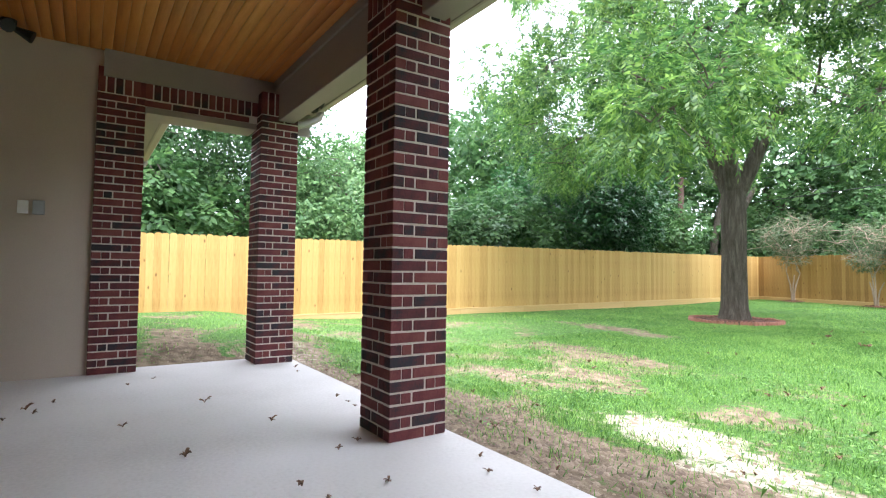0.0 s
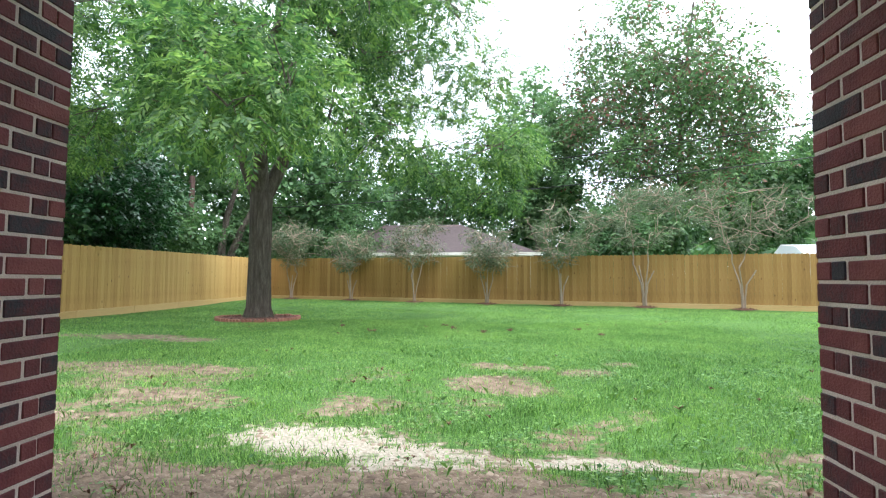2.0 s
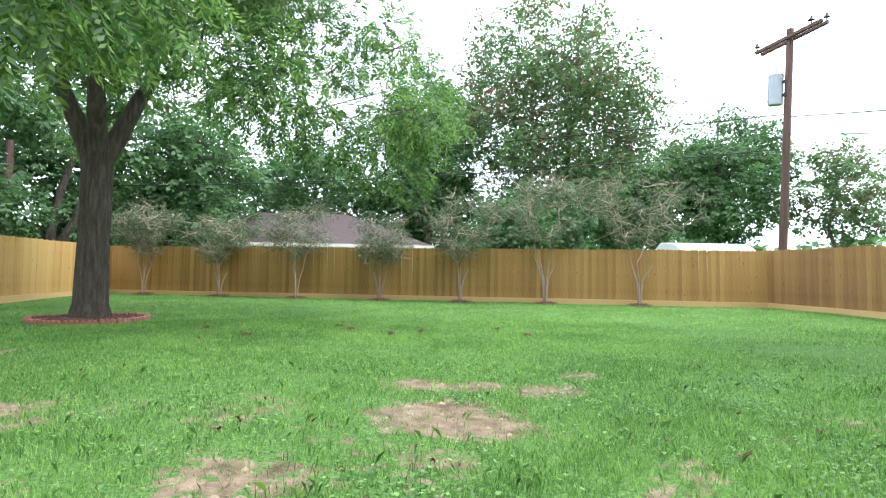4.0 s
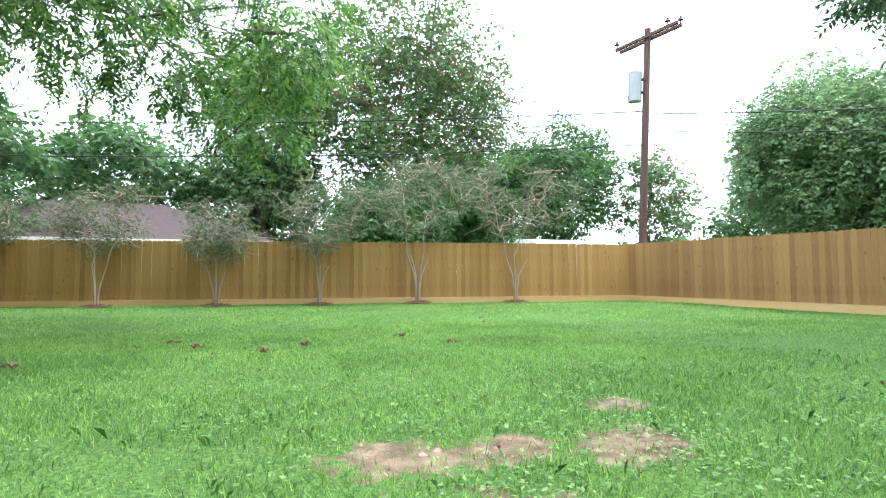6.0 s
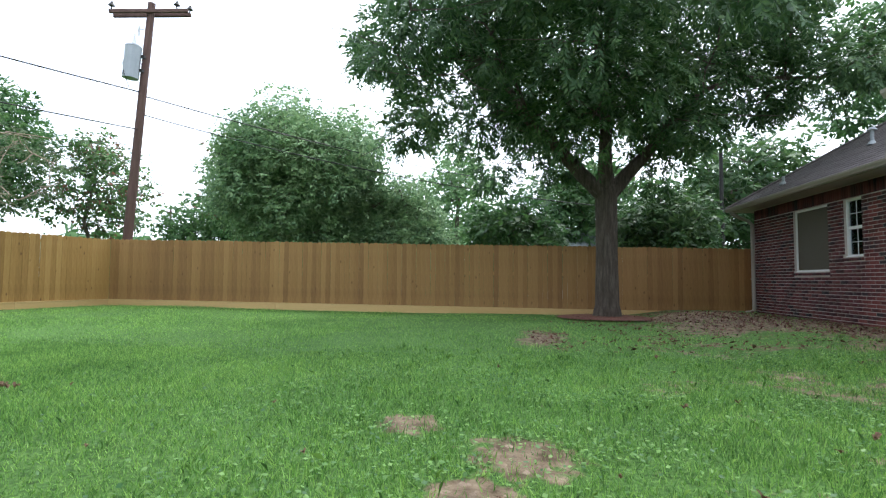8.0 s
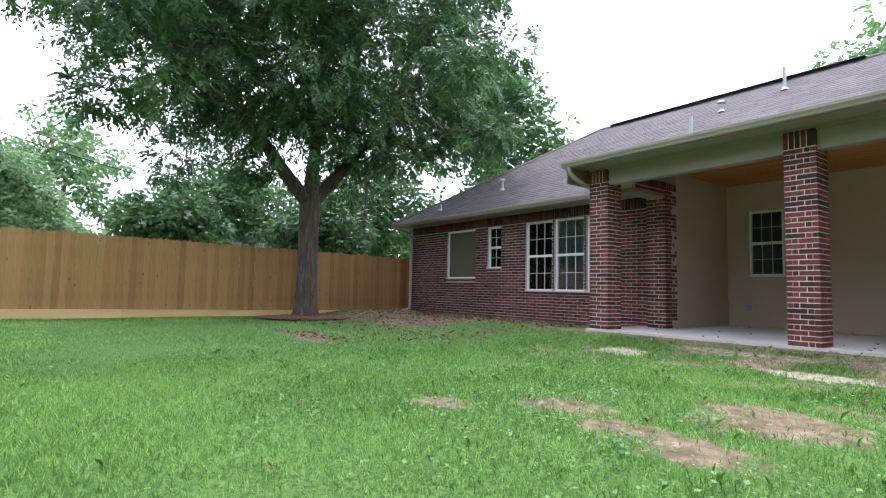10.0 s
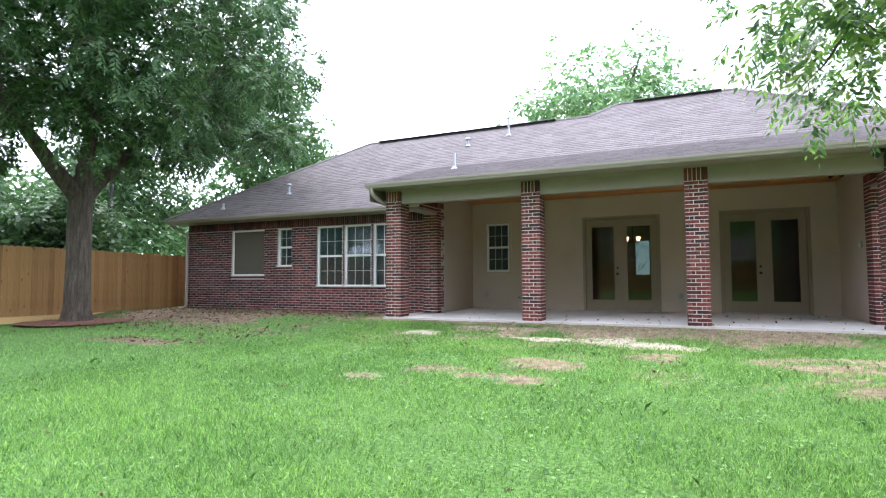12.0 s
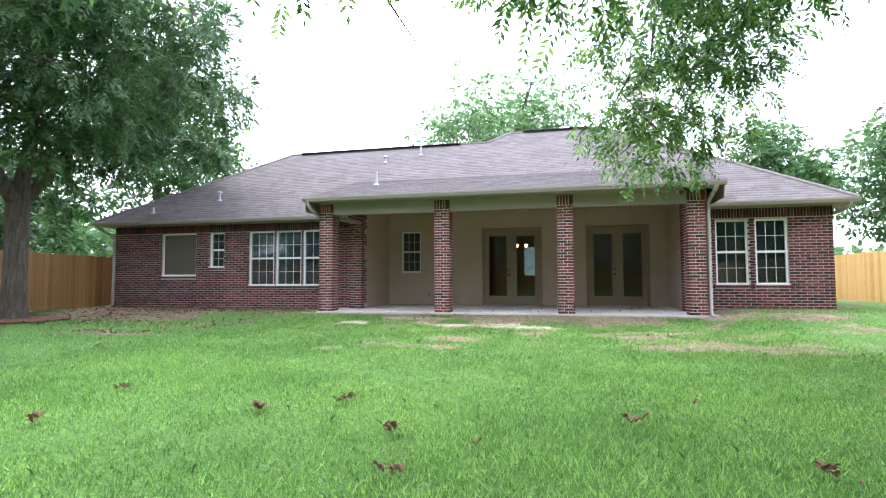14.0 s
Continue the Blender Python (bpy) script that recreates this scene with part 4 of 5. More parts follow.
def tree(name, base, clumps, fork, trunk_r, leaf_mat, bark, seed, per_clump, spread, spray_len, pairs, leaf_len, leaf_w, label, category="tree", group="", limbs=6, stems=1, lean=(0, 0), flat=0.75, leads=()):
    """A tree: trunk, limbs that reach each clump, and leaves round the clumps. Clumps and fork are relative to the base."""
    rnd, rng = random.Random(seed), np.random.default_rng(seed)
    gz = float(ground_z(*base))
    root = empty(name, pose(base[0], base[1], gz), label, category, group)
    specs = []
    fork_p = Vector((lean[0], lean[1], fork))
    nodes = []
    if stems == 1:
        pts = [Vector((0, 0, -0.1)), Vector((0, 0, 0.06)), Vector((lean[0] * 0.1, lean[1] * 0.1, 0.35)), Vector((lean[0] * 0.4, lean[1] * 0.4, fork * 0.5)), fork_p * 0.98, fork_p + Vector((0, 0, 0.35))]
        specs.append((pts, [trunk_r * 1.5, trunk_r * 1.3, trunk_r * 1.04, trunk_r * 0.93, trunk_r * 0.95, trunk_r * 0.6]))
        nodes.append((fork_p, trunk_r * 0.62, 0))
        # the leading limbs of the fork
        for dx, dy, dz in leads:
            e = fork_p + Vector((dx, dy, dz))
            pts = [fork_p - Vector((0, 0, 0.25)), fork_p + Vector((dx * 0.35, dy * 0.35, dz * 0.25)), fork_p + Vector((dx * 0.72, dy * 0.72, dz * 0.62)) + tree_noise(rnd, 0.06), e]
            radii = [trunk_r * 0.72, trunk_r * 0.62, trunk_r * 0.5, trunk_r * 0.4]
            specs.append((pts, radii))
            nodes += [(p, r, 0) for p, r in zip(pts[2:], radii[2:])]
    else:
        for s in range(stems):
            a = 2 * math.pi * s / stems + rnd.uniform(-0.4, 0.4)
            out = Vector((math.cos(a), math.sin(a), 0))
            tip = out * rnd.uniform(0.35, 0.6) * fork * 0.5 + Vector((0, 0, fork * rnd.uniform(0.9, 1.1)))
            pts = [out * 0.05 + Vector((0, 0, -0.1)), out * 0.06 + Vector((0, 0, fork * 0.3)), out * 0.12 + Vector((0, 0, fork * 0.6)), tip]
            specs.append((pts, [trunk_r, trunk_r * 0.85, trunk_r * 0.75, trunk_r * 0.6]))
            nodes.append((tip, trunk_r * 0.55, 0))
    order = sorted((Vector(c) for c in clumps), key=lambda c: (c - fork_p).length)
    high = [c for c in order if c.z > fork + 2.2]
    main = high[-1::-max(1, len(high) // limbs)][:limbs] if stems == 1 else []
    for c in main + [c for c in order if c not in main]:
        best = min(nodes, key=lambda nd: (nd[0] - c).length + nd[2] * 0.35 + (2.0 if nd[0].z > c.z + 1.5 else 0))
        p, r, lv = best
        d = c - p
        r0 = min(r * 0.85, (0.030 if c in main else 0.014) * d.length + 0.015)
        k = 5
        pts, radii = [], []
        side = tree_noise(rnd, 0.09 * d.length)
        for i in range(k + 1):
            t = i / k
            q = p + d * t + side * math.sin(math.pi * t) + Vector((0, 0, 0.14 * d.length * math.sin(math.pi * t))) + (tree_noise(rnd, 0.03 * d.length) if 0 < i < k else Vector())
            pts.append(q)
            radii.append(r0 * (1 - 0.75 * t) + 0.006)
            if i in (2, 3, 4, 5):
                nodes.append((q, radii[-1], lv + 1))
        specs.append((pts, radii))
        for _ in range(3 if trunk_r > 0.26 or stems > 1 else 1):
            e = c + Vector((rnd.gauss(0, 1), rnd.gauss(0, 1), rnd.gauss(0, 0.6))) * spread * 0.8
            b0 = pts[rnd.choice((3, 4, 5))]
            specs.append(([b0, (b0 + e) / 2 + tree_noise(rnd, 0.1 * spread), e], [0.018, 0.011, 0.005]))
    wood = tubes_object("trunk", specs, bark, 9 if trunk_r > 0.2 else 6)
    wood.parent = root
    C = np.array([tuple(c) for c in order])
    N = per_clump * len(C)
    idx = rng.integers(0, len(C), N)
    off = rng.normal(0, 1, (N, 3))
    off /= np.linalg.norm(off, axis=1, keepdims=True)
    off *= (rng.uniform(0.1, 1.0, N) ** 0.5)[:, None] * spread
    size = rng.uniform(0.6, 1.25, len(C))[idx][:, None]
    o = C[idx] + off * size * (1, 1, flat)
    a = off / spread + rng.normal(0, 0.45, (N, 3)) + (0, 0, -0.25)
    a /= np.linalg.norm(a, axis=1, keepdims=True)
    V, F = sprays(o, a, spray_len * rng.uniform(0.6, 1.2, N), pairs, leaf_len, leaf_w, rng)
    crown = np_mesh("crown", V, F, leaf_mat)
    crown.parent = root
    return root


def cloud(rnd, n, centre, radii, inner=0.35, zmin=None, skirt=0.0):
    """Clump centres inside an uneven ellipsoid, spaced apart; the outer ones droop by skirt."""
    got = []
    tries = 0
    while len(got) < n and tries < 20000:
        tries += 1
        u = Vector((rnd.gauss(0, 1), rnd.gauss(0, 1), rnd.gauss(0, 1))).normalized()
        r = (inner + (1 - inner) * rnd.random() ** 0.6) * (0.82 + 0.3 * noise.noise(u * 1.7 + Vector(centre) * 0.37))
        c = Vector((centre[0] + u.x * radii[0] * r, centre[1] + u.y * radii[1] * r, centre[2] + u.z * radii[2] * r))
        c.z -= skirt * (math.hypot(u.x, u.y) * r) ** 2
        if zmin is not None and c.z < zmin:
            continue
        gap = 0.62 * (radii[0] * radii[1] * radii[2] * 4 / n) ** (1 / 3)
        if all((c - g).length > gap * (1 - tries / 25000) for g in got):
            got.append(c)
    return got


_r = random.Random(11)
c1 = cloud(_r, 132, (0.2, 0, 8.6), (7.8, 7.6, 5.2), 0.32, 4.5, 1.5)
c1 = [c for c in c1 if math.hypot(c.x, c.y) > 3.4 or c.z > 5.9]
# hanging ends of the lowest boughs
c1 += [Vector(v) for v in ((3.0, -7.9, 3.35), (2.5, -7.5, 3.9), (3.5, -7.2, 3.8), (2.0, -7.3, 4.5), (3.2, -6.4, 4.5), (2.4, -6.2, 4.9), (2.0, -4.6, 4.6), (4.3, -3.6, 4.2), (3.9, -2.6, 4.3), (6.3, -0.6, 3.5), (6.9, -1.2, 4.4), (5.6, 0.5, 4.3), (6.6, -2.4, 4.2), (7.3, 0.8, 4.8), (5.0, -1.6, 3.9), (0.4, -4.6, 4.7), (1.4, -3.6, 5.0), (-0.6, -3.8, 5.1), (0.9, -2.8, 5.5), (-2.5, -3.5, 4.2), (-4.0, -2.6, 4.0), (2.6, -5.4, 4.8))]
tree("pecan_tree", (-4.5, 12.45), c1, 3.5, 0.33, LEAF_PECAN, BARK, 21, 150, 0.92, 0.38, 6, 0.108, 0.17, "large pecan tree with drooping green leaves in a round bed", "tree", "yard trees", limbs=7, leads=((-0.75, -0.35, 1.7), (0.95, 0.4, 2.0), (0.2, -0.7, 2.2)))
c2 = cloud(_r, 122, (0, 0.3, 8.3), (6.4, 7.5, 5.0), 0.25, 3.9, 0.5)
tree("pecan_tree", (14.4, 2.35), c2, 3.4, 0.30, LEAF_DARK, BARK, 22, 120, 1.05, 0.44, 5, 0.16, 0.175, "large dark pecan tree with a straight grey trunk by the fence", "tree", "yard trees", limbs=6, leads=((-0.3, 2.0, 1.7), (0.1, -1.6, 1.6), (-0.7, 0.2, 2.4)))

MYRTLES = [(-7.46, 22.69, 3.7, 1.15), (-4.34, 21.79, 3.1, 1.15), (-1.35, 20.92, 3.5, 1.3), (1.77, 20.02, 3.1, 1.1), (4.64, 19.19, 3.9, 1.5), (7.55, 18.34, 4.6, 1.55), (10.62, 17.45, 4.5, 1.95)]
for i, (x, y, h, r) in enumerate(MYRTLES):
    rm = random.Random(60 + i)
    cl = []
    for j in range(34):
        t, a = rm.random() ** 0.8, rm.uniform(0, 6.283)
        q = r * (0.3 + 0.75 * math.sin(min(1.0, t * 1.35) * 1.45)) * 1.15 * rm.uniform(0.35, 1.0) * (1 - 0.45 * max(0, t - 0.75) / 0.25)
        cl.append(Vector((q * math.cos(a), q * math.sin(a), h * (0.47 + 0.5 * t))))
    tree("crape_myrtle", (x, y), cl, h * 0.33, 0.035, LEAF_MYRTLE, PALE_BARK, 70 + i, 75, 0.46, 0.15, 2, 0.046, 0.3, "small grey-green crape myrtle with pale slender stems", "tree", "crape myrtles", stems=4 if i % 2 else 3)


def mulch_ring(x, y, r, edged, label):
    z = float(ground_z(x, y))
    root = empty("tree_bed" if edged else "mulch_ring", pose(x, y, z), label, "tree bed", "tree beds")
    rnd, rng = random.Random(int(x * 7)), np.random.default_rng(5)
    bm = bmesh.new()
    bmesh.ops.create_circle(bm, cap_ends=True, cap_tris=True, segments=28, radius=r, matrix=Matrix.Translation((0, 0, 0.035)))
    for v in bm.verts:
        if v.co.to_2d().length < r * 0.5:
            v.co.z += 0.05
        else:
            v.co.x *= rnd.uniform(0.9, 1.05)
    part("soil", bm, MULCH, root)
    n = 700 if edged else 160
    a, q = rng.uniform(0, 2 * np.pi, n), r * np.sqrt(rng.uniform(0.03, 1.05, n))
    o = np.stack([q * np.cos(a), q * np.sin(a), 0.045 + 0.045 * (1 - q / r) + rng.uniform(0, 0.015, n)], 1)
    d = rng.normal(0, 1, (n, 3)) * (1, 1, 0.25)
    d /= np.linalg.norm(d, axis=1, keepdims=True)
    p = np.cross(d, (0, 0, 1.0)) + rng.normal(0, 0.2, (n, 3))
    ll = rng.uniform(0.02, 0.06, n)[:, None]
    V = np.stack([o - d * ll, o + p * ll * 0.3, o + d * ll, o - p * ll * 0.3], 1).reshape(-1, 3)
    chips = np_mesh("mulch", V, np.arange(len(V)).reshape(-1, 4), MULCH)
    chips.parent = root
    tagged(chips, kind="stuff")
    if edged:
        n = int(2 * math.pi * r / 0.30)
        me = None
        for i in range(n):
            if me is None:
                bm = bmesh.new()
                for j in range(3):
                    s = (j - 1) * 0.095
                    box(bm, (s - 0.046, -0.035, -0.06), (s + 0.046, 0.035, 0.075), 0.012)
                    cylinder(bm, (s, -0.034, 0.072), (s, 0.034, 0.072), 0.04, sides=10)
                me = bpy.data.meshes.new("edging_block")
                bm.to_mesh(me)
                bm.free()
                me.materials.append(EDGING)
            t = 2 * math.pi * i / n
            shared("edging_block", me, root, pose((r + 0.03) * math.cos(t), (r + 0.03) * math.sin(t), rnd.uniform(-0.01, 0.01) - 0.03, rnd.uniform(-4, 4), 0, math.degrees(t) + 90))


mulch_ring(-4.5, 12.45, 1.06, True, "dark mulch bed edged with scalloped red blocks")
mulch_ring(14.4, 2.35, 1.3, False, "reddish mulch bed round the large trunk")
for x, y, h, r in MYRTLES:
    mulch_ring(x, y, 0.42, False, "small reddish mulch ring round slender stems")


# trees outside the fence: name, x, y, height, radius, clear stem, leaf, seed
def far_tree(name, x, y, h, r, stem, leaf, seed, label, clumps=42, per=44, leaf_len=0.34, trunk=0.25, pairs=1):
    rnd = random.Random(seed)
    cl = cloud(rnd, clumps, (0, 0, stem + (h - stem) * 0.5), (r, r, (h - stem) * 0.5), 0.3, stem * 0.8)
    tree(name, (x, y), cl, max(1.0, stem * 0.9), trunk, leaf, BARK, seed, int(per * 1.5), 0.26 * r + 0.2, 0.36, pairs, leaf_len * 0.88, 0.27, label, "tree", "neighbouring trees", limbs=5)


far_tree("tall_tree", 12.8, 33.0, 19.3, 7.5, 4.2, LEAF_RUSTY, 31, "tall green tree with rusty seed clusters beyond the fence", 100, 96, 0.28, 0.4)
far_tree("tall_tree", 5.5, 38, 17.5, 4.2, 4.0, LEAF_WILLOW, 58, "pale tall tree far beyond the fence", 50, 75, 0.34)
far_tree("broad_tree", 21.5, 42, 13, 5.5, 3.0, LEAF_MID, 32, "leafy green tree beyond the fence", 60, 105, 0.34)
far_tree("broad_tree", 29, 39, 15, 5.5, 3.0, LEAF_MID, 33, "tall leafy tree beside the utility pole", 60, 105, 0.34)
far_tree("broad_tree", 34, 33, 12, 3.6, 2.0, LEAF_RUSTY, 34, "slim tree with sparse rusty leaves", 32, 34, 0.36)
far_tree("magnolia_tree", -13.2, 16.2, 7.6, 3.7, 0.8, LEAF_GLOSSY, 35, "dense dark glossy magnolia behind the fence", 85, 120, 0.19, 0.2)
far_tree("broad_tree", -15.5, 1.5, 9.5, 4.2, 1.5, LEAF_MID, 36, "tall leafy tree close behind the fence", 70, 160, 0.16)
far_tree("broad_tree", -13.2, 4.5, 4.6, 2.4, 0.8, LEAF_WILLOW, 37, "pale green bushy tree behind the fence", 40, 110, 0.16)
far_tree("broad_tree", -21, 8.5, 8.0, 3.2, 1.5, LEAF_WILLOW, 38, "pale leafy tree behind the fence", 44, 80, 0.22)
far_tree("broad_tree", -16, 25.5, 12, 5.0, 3.0, LEAF_MID, 39, "leafy tree in the corner woods", 60, 55, 0.36)
far_tree("broad_tree", -9.5, 31, 11, 5.0, 2.5, LEAF_MID, 40, "leafy tree in the woods behind", 55, 50, 0.38)
far_tree("broad_tree", -3.5, 40, 11.5, 5.5, 2.5, LEAF_MID, 41, "leafy tree behind the neighbouring house", 50, 46, 0.42)
far_tree("broad_tree", 5.0, 41, 10.5, 5.0, 2.0, LEAF_MID, 42, "leafy tree behind the neighbouring house", 50, 50, 0.42)
far_tree("broad_tree", 10.0, 27.5, 6.0, 3.0, 1.2, LEAF_DARK, 43, "low leafy tree behind the fence", 40, 55, 0.32)
far_tree("broad_tree", -22, 18.5, 13, 5.0, 3.0, LEAF_MID, 44, "tall tree standing in the woods", 55, 50, 0.40)
far_tree("willow_tree", 24.0, 14.6, 9.7, 4.0, 0.6, LEAF_GREY_WILLOW, 45, "dense rounded pale green willow beyond the fence", 120, 210, 0.19, 0.2)
far_tree("willow_tree", 24.5, 9.7, 5.4, 2.4, 0.6, LEAF_GREY_WILLOW, 46, "low rounded pale green willow beyond the fence", 55, 180, 0.18, 0.15)
far_tree("broad_tree", 32, 20.5, 11.5, 3.6, 3.0, LEAF_RUSTY, 47, "sparse rusty tree behind the willow", 30, 40, 0.36)
far_tree("broad_tree", 31, 7.5, 9.6, 3.0, 2.0, LEAF_WILLOW, 48, "thin pale tree beyond the fence", 30, 34, 0.32)
far_tree("broad_tree", 27, 1.0, 7.0, 4.0, 1.5, LEAF_MID, 49, "leafy tree behind the neighbouring roof", 48, 50, 0.32)
far_tree("broad_tree", 26, -6.0, 8.0, 4.0, 1.5, LEAF_DARK, 50, "dark leafy tree beyond the house corner", 50, 55, 0.32)
far_tree("tall_tree", 23.5, -13.5, 15.0, 4.8, 4.0, LEAF_MID, 51, "tall leafy tree rising behind the long wing", 55, 60, 0.36, 0.35)
far_tree("tall_tree", 4.0, -21.5, 14.4, 6.2, 4.0, LEAF_WILLOW, 52, "tall pale green tree behind the roof", 62, 62, 0.36, 0.35)
far_tree("broad_tree", -1.6, -23, 11.0, 3.2, 3.0, LEAF_WILLOW, 53, "pale green tree behind the roof", 36, 44, 0.36)
far_tree("broad_tree", -11.5, -21, 10.2, 4.0, 2.0, LEAF_MID, 54, "leafy tree behind the short wing", 46, 50, 0.36)
far_tree("broad_tree", -16, -13, 9.5, 4.2, 1.0, LEAF_MID, 55, "leafy tree beyond the side fence", 52, 60, 0.34)
far_tree("broad_tree", -14.0, -8.0, 4.5, 2.4, 0.8, LEAF_WILLOW, 56, "bushy pale tree behind the side fence", 32, 60, 0.26)
far_tree("broad_tree", 38, 27, 7.0, 4.0, 1.0, LEAF_MID, 57, "low far tree line", 36, 44, 0.4)


for ux, uy, uh, ur, us in ((-13.5, 21.5, 5.2, 2.4, 81), (-11.8, 27.5, 5.4, 2.6, 82), (-7.0, 29.0, 5.6, 2.6, 83), (-17.5, 23.5, 6.5, 3.0, 84), (-13.0, -0.8, 4.2, 2.2, 85), (-12.6, 9.0, 4.0, 2.0, 86), (-12.9, 12.0, 4.6, 2.2, 87), (-12.8, -4.0, 4.0, 2.0, 88), (20.8, 4.5, 4.2, 2.0, 89), (21.0, -1.0, 4.6, 2.2, 90), (8.0, 25.0, 4.8, 2.3, 91)):
    far_tree("bushy_tree", ux, uy, uh, ur, 0.5, LEAF_MID if us % 2 else LEAF_DARK, us, "bushy green understorey tree close behind the fence", 38, 75, 0.24, 0.12)

# far woods close the horizon
def far_woods():
    rng = np.random.default_rng(9)
    n = 24000
    a = rng.uniform(0, 2 * np.pi, n)
    d = rng.uniform(58, 80, n)
    h = rng.uniform(0, 1, n) ** 0.8 * (6.2 + 1.8 * np.sin(a * 7) + 1.2 * np.sin(a * 19 + 1))
    o = np.stack([3 + d * np.cos(a), 6 + d * np.sin(a), h - 0.2], 1)
    ax = rng.normal(0, 1, (n, 3))
    ax /= np.linalg.norm(ax, axis=1, keepdims=True)
    V, F = sprays(o, ax, rng.uniform(0.8, 1.5, n), 1, 1.1, 0.32, rng)
    tagged(np_mesh("far_woods", V, F, LEAF_MID), "band of green woods in the distance", "woods", kind="stuff")


far_woods()
# leaning trunk and a short wooden pole behind the corner fence
snag = empty("utility_pole", pose(-13.0, 23.5, -0.2), "weathered wooden pole beyond the fence", "utility pole")
part("shaft", cylinders(((0, 0, 0), (0, 0, 6.2), 0.17, 0.13)), POLE_WOOD, snag)
leaning = empty("bare_tree_trunk", pose(-12.2, 25.3, -0.2), "grey leaning forked trunk behind the fence", "tree")
_o = tubes_object("trunk", [([(0, 0, 0), (0.3, 0, 2.0), (0.9, 0.1, 3.6), (1.9, 0.2, 5.6)], [0.26, 0.22, 0.18, 0.1]), ([(0, 0, 0.5), (-0.1, 0, 2.6), (0.1, 0.1, 4.4), (0.8, 0, 6.4)], [0.22, 0.2, 0.16, 0.1])], BARK, 8)
_o.parent = leaning
dark_pole = empty("lamp_post", pose(22.0, -3.5, -0.2), "black slender post behind the fence", "post")
part("shaft", cylinders(((0, 0, 0), (0, 0, 6.2), 0.09, 0.07)), DARK_METAL, dark_pole)


# ---- utility pole with transformer ----
def utility_pole(x, y):
    root = empty("utility_pole", pose(x, y, -0.2, 3.7, 0, 0), "tall brown wooden utility pole with crossarms and transformer", "utility pole")
    h = 9.72
    part("shaft", cylinders(((0, 0, 0), (0, 0, h), 0.15, 0.11)), POLE_WOOD, root)
    arm = Vector((0.25, -0.97, 0.15)).normalized()
    side = Vector((-arm.y, arm.x, 0)).normalized()
    for s in (-1, 1):
        bm = bmesh.new()
        c = Vector((0, 0, h - 0.32)) + side * 0.15 * s
        m = Matrix.Translation(c) @ arm.to_track_quat("X", "Z").to_matrix().to_4x4()
        bmesh.ops.create_cube(bm, size=1, matrix=m @ Matrix.Diagonal((2.35, 0.09, 0.115, 1)))
        bmesh.ops.bevel(bm, geom=list(bm.edges), offset=0.01, segments=1, affect="EDGES")
        part("crossarm", bm, POLE_WOOD, root)
    for t, s in ((-1.12, -1), (0.82, -1), (1.12, 1)):
        p = arm * t + side * 0.15 * s + Vector((0, 0, h - 0.26))
        bm = cylinders((p, p + Vector((0, 0, 0.14)), 0.02), (p + Vector((0, 0, 0.12)), p + Vector((0, 0, 0.19)), 0.10, 0.05), (p + Vector((0, 0, 0.19)), p + Vector((0, 0, 0.25)), 0.05, 0.03))
        part("insulator", bm, DARK_METAL, root)
    c = Vector((-0.26, 0.27, 0)) + Vector((0, 0, h - 2.55))
    tank = part("transformer", cylinders((c, c + Vector((0, 0, 1.0)), 0.24)), GREY_METAL, root, "pale grey transformer can")
    part("tank_lid", cylinders((c + Vector((0, 0, 1.0)), c + Vector((0, 0, 1.06)), 0.255, 0.2)), GREY_METAL, tank)
    part("bushing", cylinders((c + Vector((0, 0, 1.05)), c + Vector((0, 0, 1.42)), 0.06, 0.03)), PALE_METAL, tank)
    for z in (h - 2.3, h - 1.85):
        part("hanger", boxes(((-0.2, -0.06, z), (0.1, 0.06, z + 0.08))), DARK_METAL, root)
    part("cutout", cylinders((arm * -0.3 + Vector((0, 0, h - 1.05)), arm * -0.3 + Vector((0, 0, h - 0.75)), 0.035), ((0, 0, h - 0.85), arm * -0.3 + Vector((0, 0, h - 0.85)), 0.015)), PALE_METAL, root)
    o = tubes_object("lead_wire", [([tuple(c + arm * -0.2 + Vector((0, 0, 0.95))), tuple(c + arm * -0.27 + Vector((0, 0, 0.5))), tuple(c + arm * -0.1 + side * -0.25 + Vector((0, 0, 0.1))), tuple(c + Vector((0, 0, -0.3)))], [0.012] * 4)], DARK_METAL, 5)
    o.parent = root


POLE = (15.5, 16.85)
utility_pole(*POLE)


def cable(a, b, sag, r, label):
    a, b = Vector(a), Vector(b)
    pts = [a.lerp(b, i / 20) - Vector((0, 0, sag * 4 * (i / 20) * (1 - i / 20))) for i in range(21)]
    tagged(tubes_object("power_line", [(pts, [r] * 21)], DARK_METAL, 5), label, "power line", "power lines")


px, py = POLE[0], POLE[1] - 0.43
cable((px, py, 6.6), (-30, 36, 7.5), 1.0, 0.02, "thin dark power line crossing the sky")
cable((px, py, 5.4), (-30, 34, 6.0), 1.0, 0.018, "thin dark power line crossing the sky")
cable((px, py, 6.5), (42, -6, 7.5), 0.9, 0.02, "thin dark power line crossing the sky")
cable((px, py, 5.9), (22, -1, 3.6), 0.5, 0.016, "thin dark service line running to a roof")
far_pole = empty("utility_pole", pose(52, 39.5, -0.2), "distant slim utility pole", "utility pole")
part("shaft", cylinders(((0, 0, 0), (0, 0, 8.5), 0.14, 0.1)), POLE_WOOD, far_pole)
part("crossarm", boxes(((-1.0, -0.05, 7.7), (1.0, 0.05, 7.82))), POLE_WOOD, far_pole)


